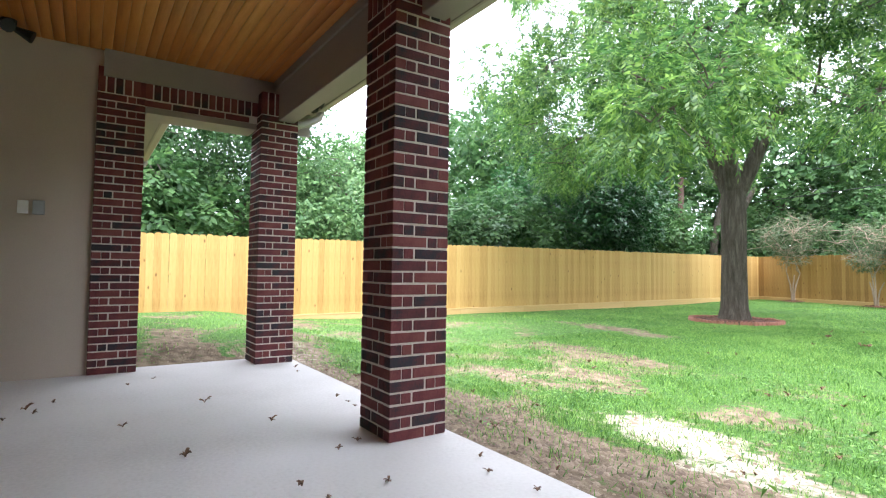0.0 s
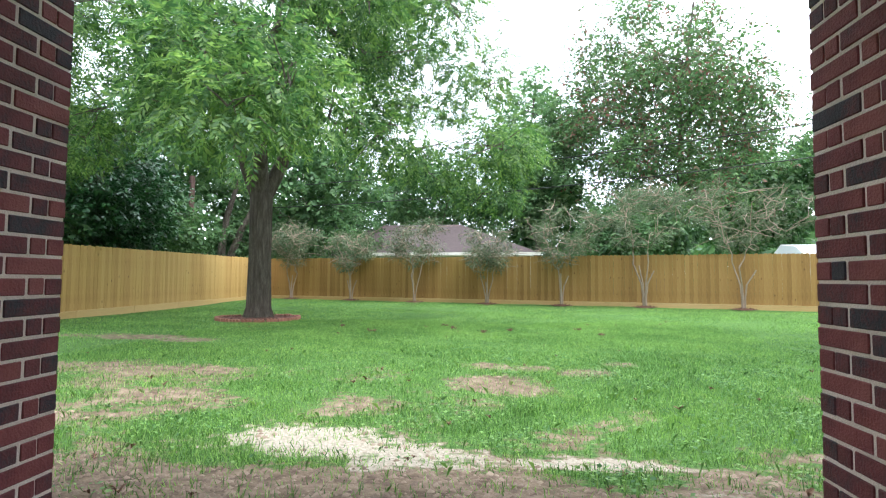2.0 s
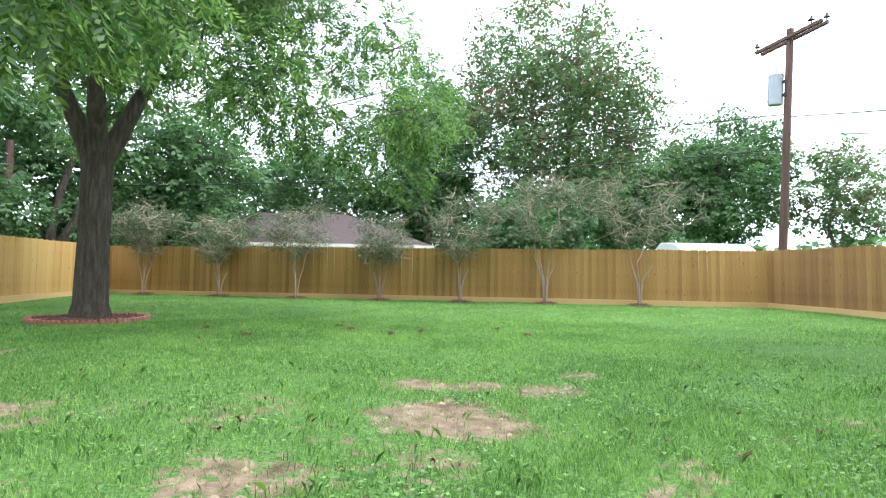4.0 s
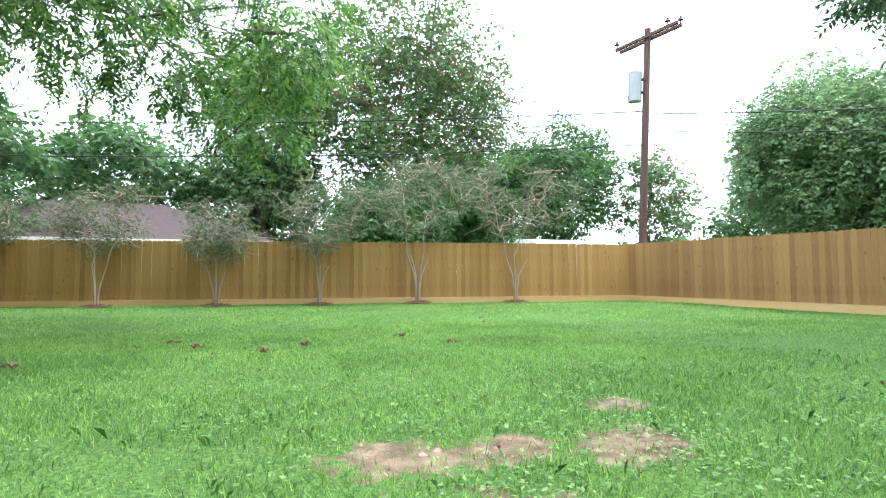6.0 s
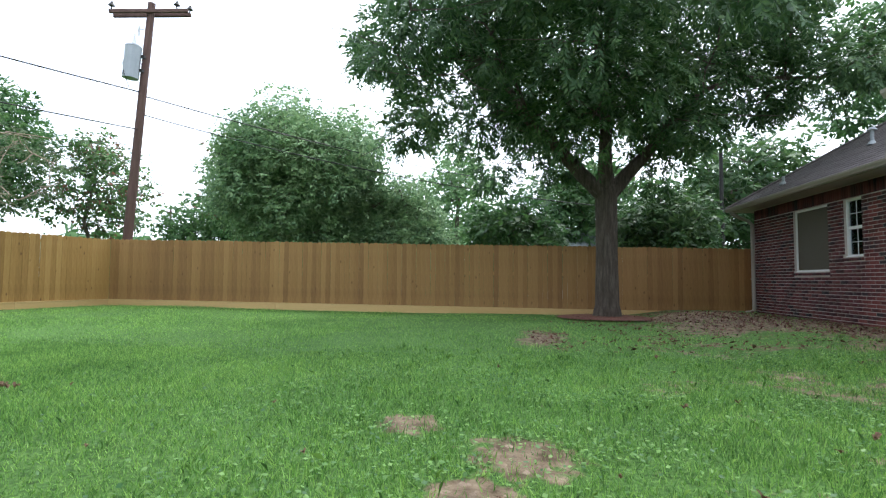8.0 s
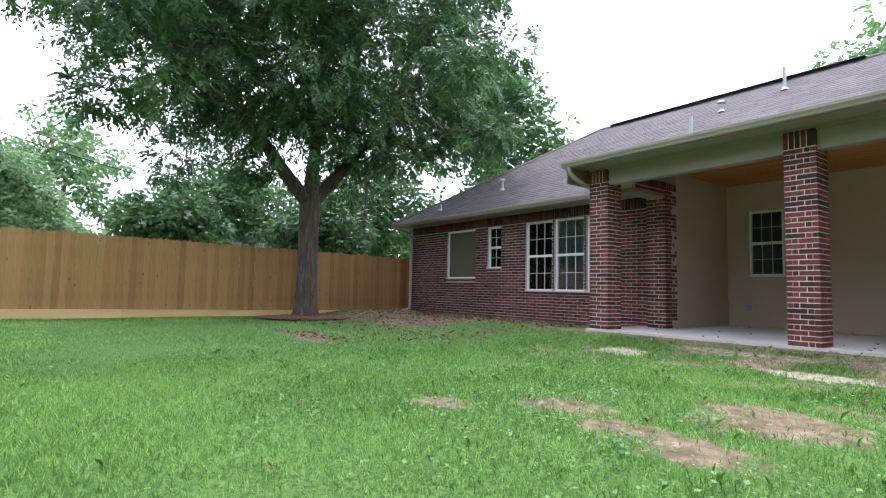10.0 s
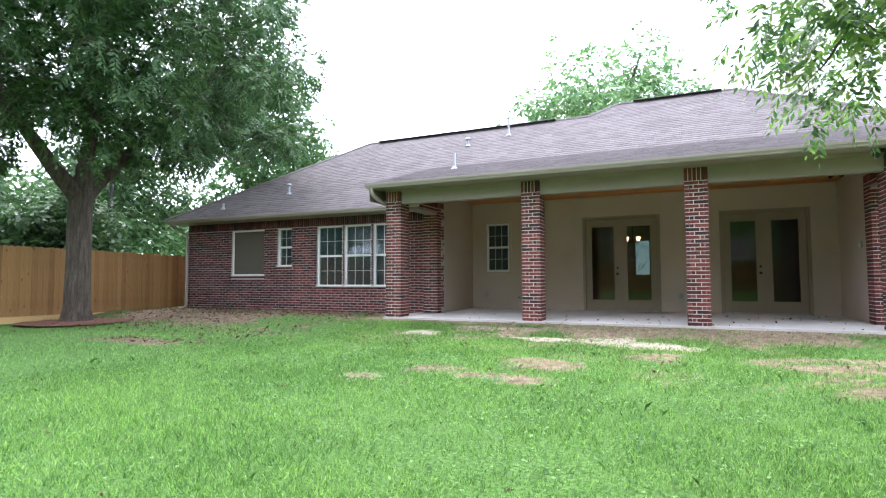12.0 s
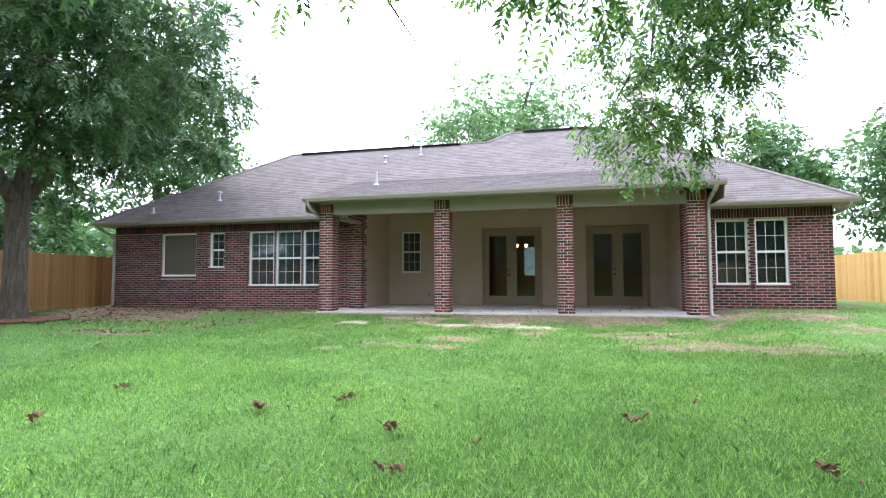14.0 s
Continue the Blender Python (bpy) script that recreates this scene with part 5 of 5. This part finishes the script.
# ---- neighbouring buildings ----
def hip_house(name, cx, cy, w, d, eave, rise, turn, wall_mat, roof_mat, label, ridge=0.45):
    root = empty(name, pose(cx, cy, -0.2, 0, 0, turn), label, "house")
    part("wall", boxes(((-w / 2, -d / 2, 0), (w / 2, d / 2, eave))), wall_mat, root)
    o = 0.5
    bm = bmesh.new()
    e = [bm.verts.new((sx * (w / 2 + o), sy * (d / 2 + o), eave)) for sx, sy in ((-1, -1), (1, -1), (1, 1), (-1, 1))]
    r = [bm.verts.new((-w * ridge / 2, 0, eave + rise)), bm.verts.new((w * ridge / 2, 0, eave + rise))]
    for f in ((e[0], e[1], r[1], r[0]), (e[2], e[3], r[0], r[1]), (e[1], e[2], r[1]), (e[3], e[0], r[0]), (e[3], e[2], e[1], e[0])):
        bm.faces.new(f)
    part("roof", bm, roof_mat, root)
    part("fascia", boxes(((-w / 2 - o, -d / 2 - o - 0.02, eave - 0.14), (w / 2 + o, -d / 2 - o, eave + 0.03)), ((w / 2 + o, -d / 2 - o, eave - 0.14), (w / 2 + o + 0.02, d / 2 + o, eave + 0.03)), ((-w / 2 - o - 0.02, -d / 2 - o, eave - 0.14), (-w / 2 - o, d / 2 + o, eave + 0.03))), SIDING, root)
    for i in (-1, 1):
        win = part("window", boxes(((i * w / 4 - 0.5, -d / 2 - 0.03, 0.9), (i * w / 4 + 0.5, -d / 2 - 0.01, 2.0))), WHITE, root)
        part("pane", boxes(((i * w / 4 - 0.42, -d / 2 - 0.045, 0.98), (i * w / 4 + 0.42, -d / 2 - 0.032, 1.92))), GLASS, win)
    return root


hip_house("house", -2.7, 34.0, 15.0, 9.0, 2.62, 2.15, -6, SIDING, DARK_SHINGLE, "neighbouring house with a brown hipped shingle roof", 0.35)
hip_house("house", 28.0, 1.8, 6.0, 7.0, 2.5, 1.2, 80, SIDING, GREY_METAL, "neighbouring house with a pale grey roof", 0.4)


def shed():
    root = empty("shed", pose(17.9, 24.5, -0.2, 0, 0, -6), "pale metal shed with a white sheet roof", "shed")
    part("wall", boxes(((-1.9, -1.6, 0), (1.5, 1.6, 2.25))), SIDING, root)
    bm = bmesh.new()
    a = [bm.verts.new(v) for v in ((-2.0, -1.75, 2.35), (1.6, -1.75, 2.35), (1.6, -0.9, 2.75), (-2.0, -0.9, 2.75), (1.6, 0.6, 2.9), (-2.0, 0.6, 2.9), (1.6, 1.75, 2.35), (-2.0, 1.75, 2.35))]
    for f in ((a[0], a[1], a[2], a[3]), (a[3], a[2], a[4], a[5]), (a[5], a[4], a[6], a[7]), (a[1], a[6], a[4], a[2]), (a[0], a[3], a[5], a[7])):
        bm.faces.new(f)
    part("roof", bm, PALE_METAL, root)
    part("gable_trim", boxes(((1.6, -1.75, 2.3), (1.63, 1.75, 2.38))), PALE_METAL, root)
    for i in range(8):
        part("roof_rib", boxes(((-1.9 + i * 0.45, -1.77, 2.34), (-1.87 + i * 0.45, -1.74, 2.40))), PALE_METAL, root)


shed()


# ---- lawn ----
def grass():
    rng = np.random.default_rng(3)
    V, F = [], []

    def blades(x, y, h, w, lean):
        r, g = bareness(x, y)
        keep = rng.uniform(0, 1, len(x)) > np.clip(r * 1.5 - 0.25 + 0.35 * np.sin(7.3 * x + 3 * np.sin(5.1 * y)) * np.sin(6.7 * y + 1.3 * x) * (r > 0.15), 0, 0.9)
        keep &= np.hypot(x + 4.5, y - 12.45) > 1.1
        for mx, my, _, _ in MYRTLES:
            keep &= np.hypot(x - mx, y - my) > 0.4
        keep &= ~((y < 0.12) & (x > -3.3) & (x < 6.8)) & (y > FACADE_Y + 0.05) & (x > -9.4) & (x < 15.9) & (y < 23.9 - 0.29 * (x + 9.5))
        x, y = x[keep], y[keep]
        n = len(x)
        z = ground_z(x, y) - 0.004
        a = rng.uniform(0, 2 * np.pi, n)
        hh = (h * rng.uniform(0.5, 1.3, n) * (0.75 + 0.35 * np.sin(1.1 * x + 2 * np.sin(0.8 * y)) * np.sin(1.4 * y)))[:, None]
        p = np.stack([np.cos(a), np.sin(a), 0 * a], 1) * w
        l = np.clip(rng.normal(0, lean, (n, 3)), -0.7, 0.7) * (1, 1, 0)
        b = np.stack([x, y, z], 1)
        tip = b + l * hh * 1.2 + np.array((0, 0, 1.0)) * hh * 0.95
        v = np.stack([b - p, b + p, tip], 1)
        return v.reshape(-1, 3), n

    jobs = []
    # thick near the walk, thinner further out
    n = 300000
    jobs.append((rng.uniform(-4.5, 7.0, n), rng.uniform(0.15, 12.5, n), 0.052, 0.0034, 0.42))
    n = 170000
    jobs.append((rng.uniform(-9.3, 15.5, n), rng.uniform(-1.6, 16.5, n), 0.055, 0.005, 0.4))
    n = 110000
    jobs.append((rng.uniform(-9.3, 15.5, n), rng.uniform(8, 24, n), 0.055, 0.008, 0.4))
    all_v, total = [], 0
    for j in jobs:
        v, n = blades(*j)
        all_v.append(v)
        total += n
    V = np.concatenate(all_v)
    tagged(np_mesh("grass", V, np.arange(total * 3).reshape(-1, 3), GRASS), "bright green lawn grass thinning over bare soil", "grass", kind="stuff")
    # bent blades: tufts on the bare edge, and coarse clumps all over the near lawn
    m = 2600
    cx, cy = rng.uniform(-4.5, 7.5, m), rng.uniform(0.35, 13.0, m)
    cx[:170], cy[:170] = rng.uniform(-3.5, 6.5, 170), rng.uniform(0.35, 3.2, 170)
    tall = np.where(cy < 6.5, rng.uniform(0.6, 1.25, m), rng.uniform(0.45, 0.8, m))
    n = 62000
    i = rng.integers(0, m, n)
    x, y = cx[i] + rng.normal(0, 0.075, n), cy[i] + rng.normal(0, 0.075, n)
    r, _ = bareness(x, y)
    keep = (rng.uniform(0, 1, n) > np.clip(r * 1.5 - 0.35, 0, 0.93)) & (y > 0.13) & (np.hypot(x + 4.5, y - 12.45) > 1.2)
    x, y, i = x[keep], y[keep], i[keep]
    n = len(x)
    z = ground_z(x, y)
    a = rng.uniform(0, 2 * np.pi, n)
    p = np.stack([np.cos(a), np.sin(a), 0 * a], 1) * rng.uniform(0.0018, 0.0034, n)[:, None]
    l = np.clip(rng.normal(0, 0.3, (n, 3)), -0.55, 0.55) * (1, 1, 0)
    hh = (rng.uniform(0.035, 0.085, n) * tall[i])[:, None]
    b = np.stack([x, y, z], 1)
    up = np.array((0, 0, 1.0))
    v = np.stack([b - p, b + p, b + l * hh * 0.4 + up * hh * 0.65 + p * 0.7, b + l * hh * 1.5 + up * hh * 0.85, b + l * hh * 0.4 + up * hh * 0.65 - p * 0.7], 1).reshape(-1, 3)
    tagged(np_mesh("grass_tufts", v, np.arange(n * 5).reshape(-1, 5), GRASS), "coarse bent grass tufts in the lawn and on the sandy edge", "grass", kind="stuff")
    # low broad-leaved weeds round the bare patches
    V, total = [], 0
    spots = [(1.3, 6.1, 0.5), (2.9, 5.4, 0.45), (3.3, 4.9, 0.4), (3.5, 5.9, 0.5), (4.4, 4.6, 0.5), (2.1, 5.6, 0.3), (4.0, 2.9, 0.6), (3.2, 4.3, 0.5), (-2.4, 7.2, 0.8), (5.0, 5.2, 0.4), (2.2, 4.6, 0.3)]
    n = 2600
    i = rng.integers(0, len(spots), n)
    s = np.array(spots)[i]
    x, y = s[:, 0] + rng.normal(0, 0.5, n) * s[:, 2], s[:, 1] + rng.normal(0, 0.5, n) * s[:, 2]
    # and creeping mats of them through the thin lawn near the slab
    m = 90000
    wx, wy = rng.uniform(-6.5, 7.5, m), 0.4 + 9.5 * rng.uniform(0, 1, m) ** 1.3
    mat = np.sin(2.3 * wx + 1.9 * np.sin(1.7 * wy)) * np.sin(2.9 * wy + 1.4 * np.sin(2.2 * wx)) + 0.5 * np.sin(6.1 * wx + 2 * np.sin(4.3 * wy))
    keep = (rng.uniform(0, 1, m) < np.clip(0.25 + 0.75 * mat, 0.04, 1) * (1 - smoothstep(5.0, 10.0, wy))) & (bareness(wx, wy)[0] < rng.uniform(0.25, 0.75, m))
    x, y = np.concatenate([x, wx[keep]]), np.concatenate([y, wy[keep]])
    n = len(x)
    o = np.stack([x, y, ground_z(x, y) + rng.uniform(0.02, 0.065, n)], 1)
    d = rng.normal(0, 1, (n, 3)) * (1, 1, 0.3)
    d /= np.linalg.norm(d, axis=1, keepdims=True)
    p = np.cross(d, rng.normal(0, 0.25, (n, 3)) + (0, 0, 1))
    ll = rng.uniform(0.007, 0.019, n)[:, None]
    v = np.stack([o - d * ll, o + p * ll * 0.7, o + d * ll, o - p * ll * 0.7], 1).reshape(-1, 3)
    tagged(np_mesh("weeds", v, np.arange(n * 4).reshape(-1, 4), WEED), "low pale broad-leaved weeds among the grass", "weeds", kind="stuff")


grass()


def soil_clods():
    """Crumbs of soil, twigs and sand lumps on the bare places."""
    rng = np.random.default_rng(12)
    n = 60000
    x, y = rng.uniform(-5, 15.2, n), rng.uniform(-1.6, 6.5, n)
    x[: n // 2], y[: n // 2] = rng.uniform(-3.6, 6.6, n // 2), rng.uniform(0.1, 2.6, n // 2)
    r, g = bareness(x, y)
    keep = (rng.uniform(0, 1, n) < r * 0.75 * (1 - 1.25 * g)) & (r > 0.62) & ~((y < 0.08) & (x > -3.4) & (x < 6.8))
    x, y, g = x[keep], y[keep], g[keep]
    n = len(x)
    s = (0.006 + 0.016 * rng.uniform(0, 1, n) ** 3)[:, None]
    c = np.stack([x, y, ground_z(x, y)], 1)
    a = rng.uniform(0, 6.283, n)
    u = np.stack([np.cos(a), np.sin(a), 0 * a], 1) * s * rng.uniform(0.7, 1.6, n)[:, None]
    w = np.stack([-np.sin(a), np.cos(a), 0 * a], 1) * s
    top = c + np.array((0, 0, 0.9)) * s + u * 0.2
    v = np.stack([c - u - w, c + u - w, c + u + w, c - u + w, top], 1)
    f = np.array([[0, 1, 4], [1, 2, 4], [2, 3, 4], [3, 0, 4]])
    F = (f[None] + 5 * np.arange(n)[:, None, None]).reshape(-1, 3)
    tagged(np_mesh("soil_crumbs", v.reshape(-1, 3), F, SOIL), "small crumbs of brown soil on bare ground", "soil", kind="stuff")


soil_clods()


def leaf_litter():
    """Dead leaves and bark strewn thickly between the large tree and the wall."""
    rng = np.random.default_rng(14)
    n = 9000
    x, y = rng.uniform(7.5, 15.4, n), rng.uniform(-1.65, 4.6, n)
    keep = rng.uniform(0, 1, n) < bareness(x, y)[0]
    x, y = x[keep], y[keep]
    n = len(x)
    o = np.stack([x, y, ground_z(x, y) + rng.uniform(0.004, 0.03, n)], 1)
    d = rng.normal(0, 1, (n, 3)) * (1, 1, 0.35)
    d /= np.linalg.norm(d, axis=1, keepdims=True)
    p = np.cross(d, rng.normal(0, 0.3, (n, 3)) + (0, 0, 1))
    ll = rng.uniform(0.02, 0.055, n)[:, None]
    v = np.stack([o - d * ll, o + p * ll * 0.4, o + d * ll, o - p * ll * 0.4], 1).reshape(-1, 3)
    tagged(np_mesh("leaf_litter", v, np.arange(n * 4).reshape(-1, 4), MULCH), "dark brown leaf litter on bare soil by the wall", "litter", kind="stuff")


leaf_litter()


# ---- fallen leaves ----
def dry_leaf_mesh(seed):
    rnd = random.Random(seed)
    bm = bmesh.new()
    for s in range(5):
        a = rnd.uniform(0, 6.28)
        d, q = Vector((math.cos(a), math.sin(a), rnd.uniform(0, 0.5))), Vector((-math.sin(a), math.cos(a), rnd.uniform(-0.3, 0.3)))
        l, w = rnd.uniform(0.05, 0.085), rnd.uniform(0.014, 0.024)
        rows = []
        for i in range(4):
            t = i / 3
            ww = w * math.sin(math.pi * (0.12 + 0.8 * t))
            c = d * l * t + Vector((0, 0, 0.018 * math.sin(3 * t) + 0.004 + 0.01 * s * t))
            rows.append([bm.verts.new(c - q * ww + Vector((0, 0, ww * 0.7))), bm.verts.new(c), bm.verts.new(c + q * ww + Vector((0, 0, ww * 0.7)))])
        for r0, r1 in zip(rows, rows[1:]):
            for j in (0, 1):
                bm.faces.new((r0[j], r0[j + 1], r1[j + 1], r1[j]))
    me = bpy.data.meshes.new("dry_leaf")
    bm.to_mesh(me)
    bm.free()
    me.materials.append(DEAD_LEAF)
    return me


LEAF_MESHES = [dry_leaf_mesh(s) for s in range(5)]
_r = random.Random(15)


def dry_leaf(x, y, z, s, where):
    ob = new("dry_leaf", LEAF_MESHES[_r.randrange(5)])
    ob.matrix_world = pose(x, y, z, _r.uniform(-8, 8), _r.uniform(-8, 8), _r.uniform(0, 360)) @ Matrix.Scale(0.55, 4) @ Matrix.Diagonal((s, s, s, 1))
    tagged(ob, "curled brown dry leaf lying on " + where, "leaf", "fallen leaves")


for x, y in ((-1.35, -1.15), (-0.95, -1.7), (-0.15, -1.45), (0.55, -1.05), (0.95, -0.95), (0.7, -1.9), (-1.6, -2.2), (-1.75, -2.25), (-1.5, -2.35), (-1.9, -2.1), (-1.2, -2.5), (-2.0, -2.7), (-2.2, -2.5), (1.9, -0.5), (-0.6, -2.6), (0.1, -2.8), (-2.4, -3.1), (-2.6, -3.4)):
    dry_leaf(x, y, 0.003, _r.uniform(0.6, 1.15), "the concrete patio")
for i in range(60):
    dry_leaf(_r.uniform(-2.6, 5.8), _r.choice((_r.uniform(-4.0, -3.5), _r.uniform(-1.6, -0.1))) if i % 3 else -0.15 + _r.uniform(-0.1, 0.1), 0.003, _r.uniform(0.4, 0.9), "the concrete patio")
for i in range(50):
    x, y = _r.uniform(-4, 7), _r.uniform(2.0, 12.5)
    dry_leaf(x, y, float(ground_z(x, y)) + 0.045, _r.uniform(0.5, 1.25), "the lawn")
for i in range(60):
    x, y = _r.uniform(8, 15), _r.uniform(-1.4, 4.5)
    dry_leaf(x, y, float(ground_z(x, y)) + 0.012, _r.uniform(0.8, 1.5), "bare soil under the tree")
for i in range(50):
    x, y = _r.uniform(-3, 6.5), _r.uniform(0.15, 1.6)
    dry_leaf(x, y, float(ground_z(x, y)) + 0.006, _r.uniform(0.5, 1.0), "bare soil beside the slab")


for x, y in [(3.79, 10.32), (2.24, 9.7), (1.74, 9.23), (1.08, 9.99), (0.8, 10.73), (-0.63, 9.33), (-1.56, 10.25), (4.08, 9.16)]:
    for k in range(4):
        a, b = x + _r.uniform(-0.07, 0.07), y + _r.uniform(-0.07, 0.07)
        dry_leaf(a, b, float(ground_z(a, b)) + 0.035, _r.uniform(1.1, 1.6), "the lawn")


# ---- bricks ----
BL, BD, BH, J = 0.243, 0.0775, 0.0605, 0.0125
STRETCHER = chamfered("brick", (BL, BD, BH), BRICK, 0.0035)
CLOSER = chamfered("brick", (0.0675, BD, BH), BRICK, 0.0035)
SOLDIER = chamfered("brick", (BH, BD, BL), BRICK, 0.0035)


def brick_column(x, index, y=-COL_W / 2, name="column", label="square dark red brick column carrying the patio beam", group="patio columns"):
    """A square column of 37 pinwheel courses and a soldier course on top."""
    root = empty(name, pose(x, y, 0), label, name, group, "structure")
    h = COL_W / 2
    part("mortar", boxes(((-h + 0.0045, -h + 0.0045, -0.06), (h - 0.0045, h - 0.0045, 2.94))), MORTAR, root)
    rnd = random.Random(index)
    for c in range(37):
        z = c * COURSE + BH / 2 + 0.004
        for f in range(4):
            turn = Matrix.Rotation(f * math.pi / 2, 4, "Z")
            s = 1 if c % 2 == 0 else -1
            jig = lambda: pose(rnd.uniform(-0.0015, 0.0015), rnd.uniform(-0.0015, 0.0015), z + rnd.uniform(-0.0012, 0.0012), rnd.uniform(-0.4, 0.4), rnd.uniform(-0.4, 0.4), 90 + 180 * rnd.randrange(2))
            shared("brick", STRETCHER, root, turn @ Matrix.Translation((h - BD / 2, s * (-h + BL / 2), 0)) @ jig())
            shared("brick", CLOSER, root, turn @ Matrix.Translation((h - BD / 2, s * (-h + BL + J + 0.0338), 0)) @ jig())
    for f in range(4):
        turn = Matrix.Rotation(f * math.pi / 2, 4, "Z")
        for i in range(5):
            shared("brick", SOLDIER, root, turn @ Matrix.Translation((h - BD / 2, -h + 0.033 + i * 0.0735, 2.70 + BL / 2 + 0.004)) @ pose(0, 0, 0, 0, 0, 90))
    return root


for i, x in enumerate(COL_X):
    brick_column(x, i)
brick_column(W_IN - COL_W / 2, 5, -1.49 - COL_W / 2, "pilaster", "dark red brick pier at the end of the short wing", "brick pilasters")
brick_column(E_IN + COL_W / 2, 6, -1.49 - COL_W / 2, "pilaster", "dark red brick pier at the end of the long wing", "brick pilasters")


def joined_bricks(name, spans, parent, label=""):
    """Many bricks as one mesh, each an island with a slightly uneven face."""
    rnd = random.Random(len(spans))
    vs, fs = [], []
    for lo, hi in spans:
        o = len(vs)
        e = rnd.uniform(-0.0025, 0.0025)
        x0, y0, z0 = lo
        x1, y1, z1 = hi
        y1 += e
        vs += [(x0, y0, z0), (x1, y0, z0), (x1, y1, z0), (x0, y1, z0), (x0, y0, z1), (x1, y0, z1), (x1, y1, z1), (x0, y1, z1)]
        fs += [(o, o + 3, o + 2, o + 1), (o + 4, o + 5, o + 6, o + 7), (o, o + 1, o + 5, o + 4), (o + 1, o + 2, o + 6, o + 5), (o + 2, o + 3, o + 7, o + 6), (o + 3, o, o + 4, o + 7)]
    ob = np_mesh(name, vs, fs, BRICK_JOINED_SHADED)
    if parent:
        ob.parent = parent
    return tagged(ob, label, kind="stuff")


def wall_bricks(x0, x1, holes, parent):
    """Running bond on a facade: courses, soldiers on top, sloped sill bricks under each window."""
    spans = []
    for c in range(34):
        z = -0.06 + c * COURSE
        if z + BH > 2.425:
            break
        free = [(x0, x1)]
        for a, b, lo, hi in holes:
            if z + BH > lo - 0.075 and z < hi + 0.004:
                m = 0.004 if z > lo - 0.005 else 0.03
                nxt = []
                for u, v in free:
                    if b + m <= u or a - m >= v:
                        nxt.append((u, v))
                    else:
                        nxt += [(u, a - m)] * (a - m - u > 0.02) + [(b + m, v)] * (v - b - m > 0.02)
                free = nxt
        pitch = BL + J
        for u, v in free:
            k = math.floor((u - x0) / pitch) - 1
            while True:
                p = x0 + k * pitch + (pitch / 2 if c % 2 else 0)
                k += 1
                a, b = max(p, u), min(p + BL, v)
                if p > v:
                    break
                if b - a > 0.02:
                    spans.append(((a, FACADE_Y - 0.05, z), (b, FACADE_Y, z + BH)))
    x = x0
    while x < x1 - 0.05:
        spans.append(((x, FACADE_Y - 0.05, 2.432), (x + BH, FACADE_Y + 0.006, 2.432 + BL)))
        x += COURSE
    for a, b, lo, hi in holes:
        x = a - 0.03
        while x < b + 0.03:
            spans.append(((x, FACADE_Y - 0.06, lo - 0.075), (x + BH, FACADE_Y + 0.02, lo - 0.022)))
            x += COURSE
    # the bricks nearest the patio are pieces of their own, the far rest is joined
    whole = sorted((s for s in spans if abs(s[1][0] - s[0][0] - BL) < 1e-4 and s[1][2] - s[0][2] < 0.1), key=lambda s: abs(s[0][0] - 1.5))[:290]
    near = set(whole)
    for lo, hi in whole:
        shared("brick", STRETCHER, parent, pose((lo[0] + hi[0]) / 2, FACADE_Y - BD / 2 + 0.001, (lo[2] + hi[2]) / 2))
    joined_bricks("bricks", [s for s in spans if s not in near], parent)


wall_bricks(E_IN + 0.4, E_OUT, E_WINDOWS, wall_e)
wall_bricks(W_OUT, W_IN - 0.4, W_WINDOWS, wall_w)


def lintel(x0, x1, side, label):
    root = empty("lintel", pose((x0 + x1) / 2, -0.95, 2.62), label, "lintel", "brick lintels", "structure")
    w = (x1 - x0) / 2
    part("core", boxes(((-w + 0.01, -0.55, 0), (w - 0.01, 0.55, 0.49))), MORTAR, root)
    part("steel_soffit", boxes(((-w, -0.53, -0.06), (w, 0.54, 0.0))), TRIM, root, "beige painted lintel soffit")
    part("cornice", boxes(((side * w - 0.02, -0.9, 0.235), (side * w + 0.025, 0.74, 0.495))), TRIM, root, "taupe cornice board under the ceiling")
    for s in (-1, 1):
        n = 15
        for i in range(n):
            shared("brick", SOLDIER, root, pose(s * (w - BD / 2), -0.50 + i * 0.0735 - 0.01, 0.085 + BL / 2, 0, 0, 90))
        for i in range(4):
            shared("brick", STRETCHER, root, pose(s * (w - BD / 2), -0.41 + i * (BL + J) - 0.02, 0.006 + BH / 2, 0, 0, 90))
    return root


lintel(W_IN - 0.36, W_IN, 1, "brick lintel over the side opening of the patio")
lintel(E_IN, E_IN + 0.36, -1, "brick lintel over the side opening near the long wing")
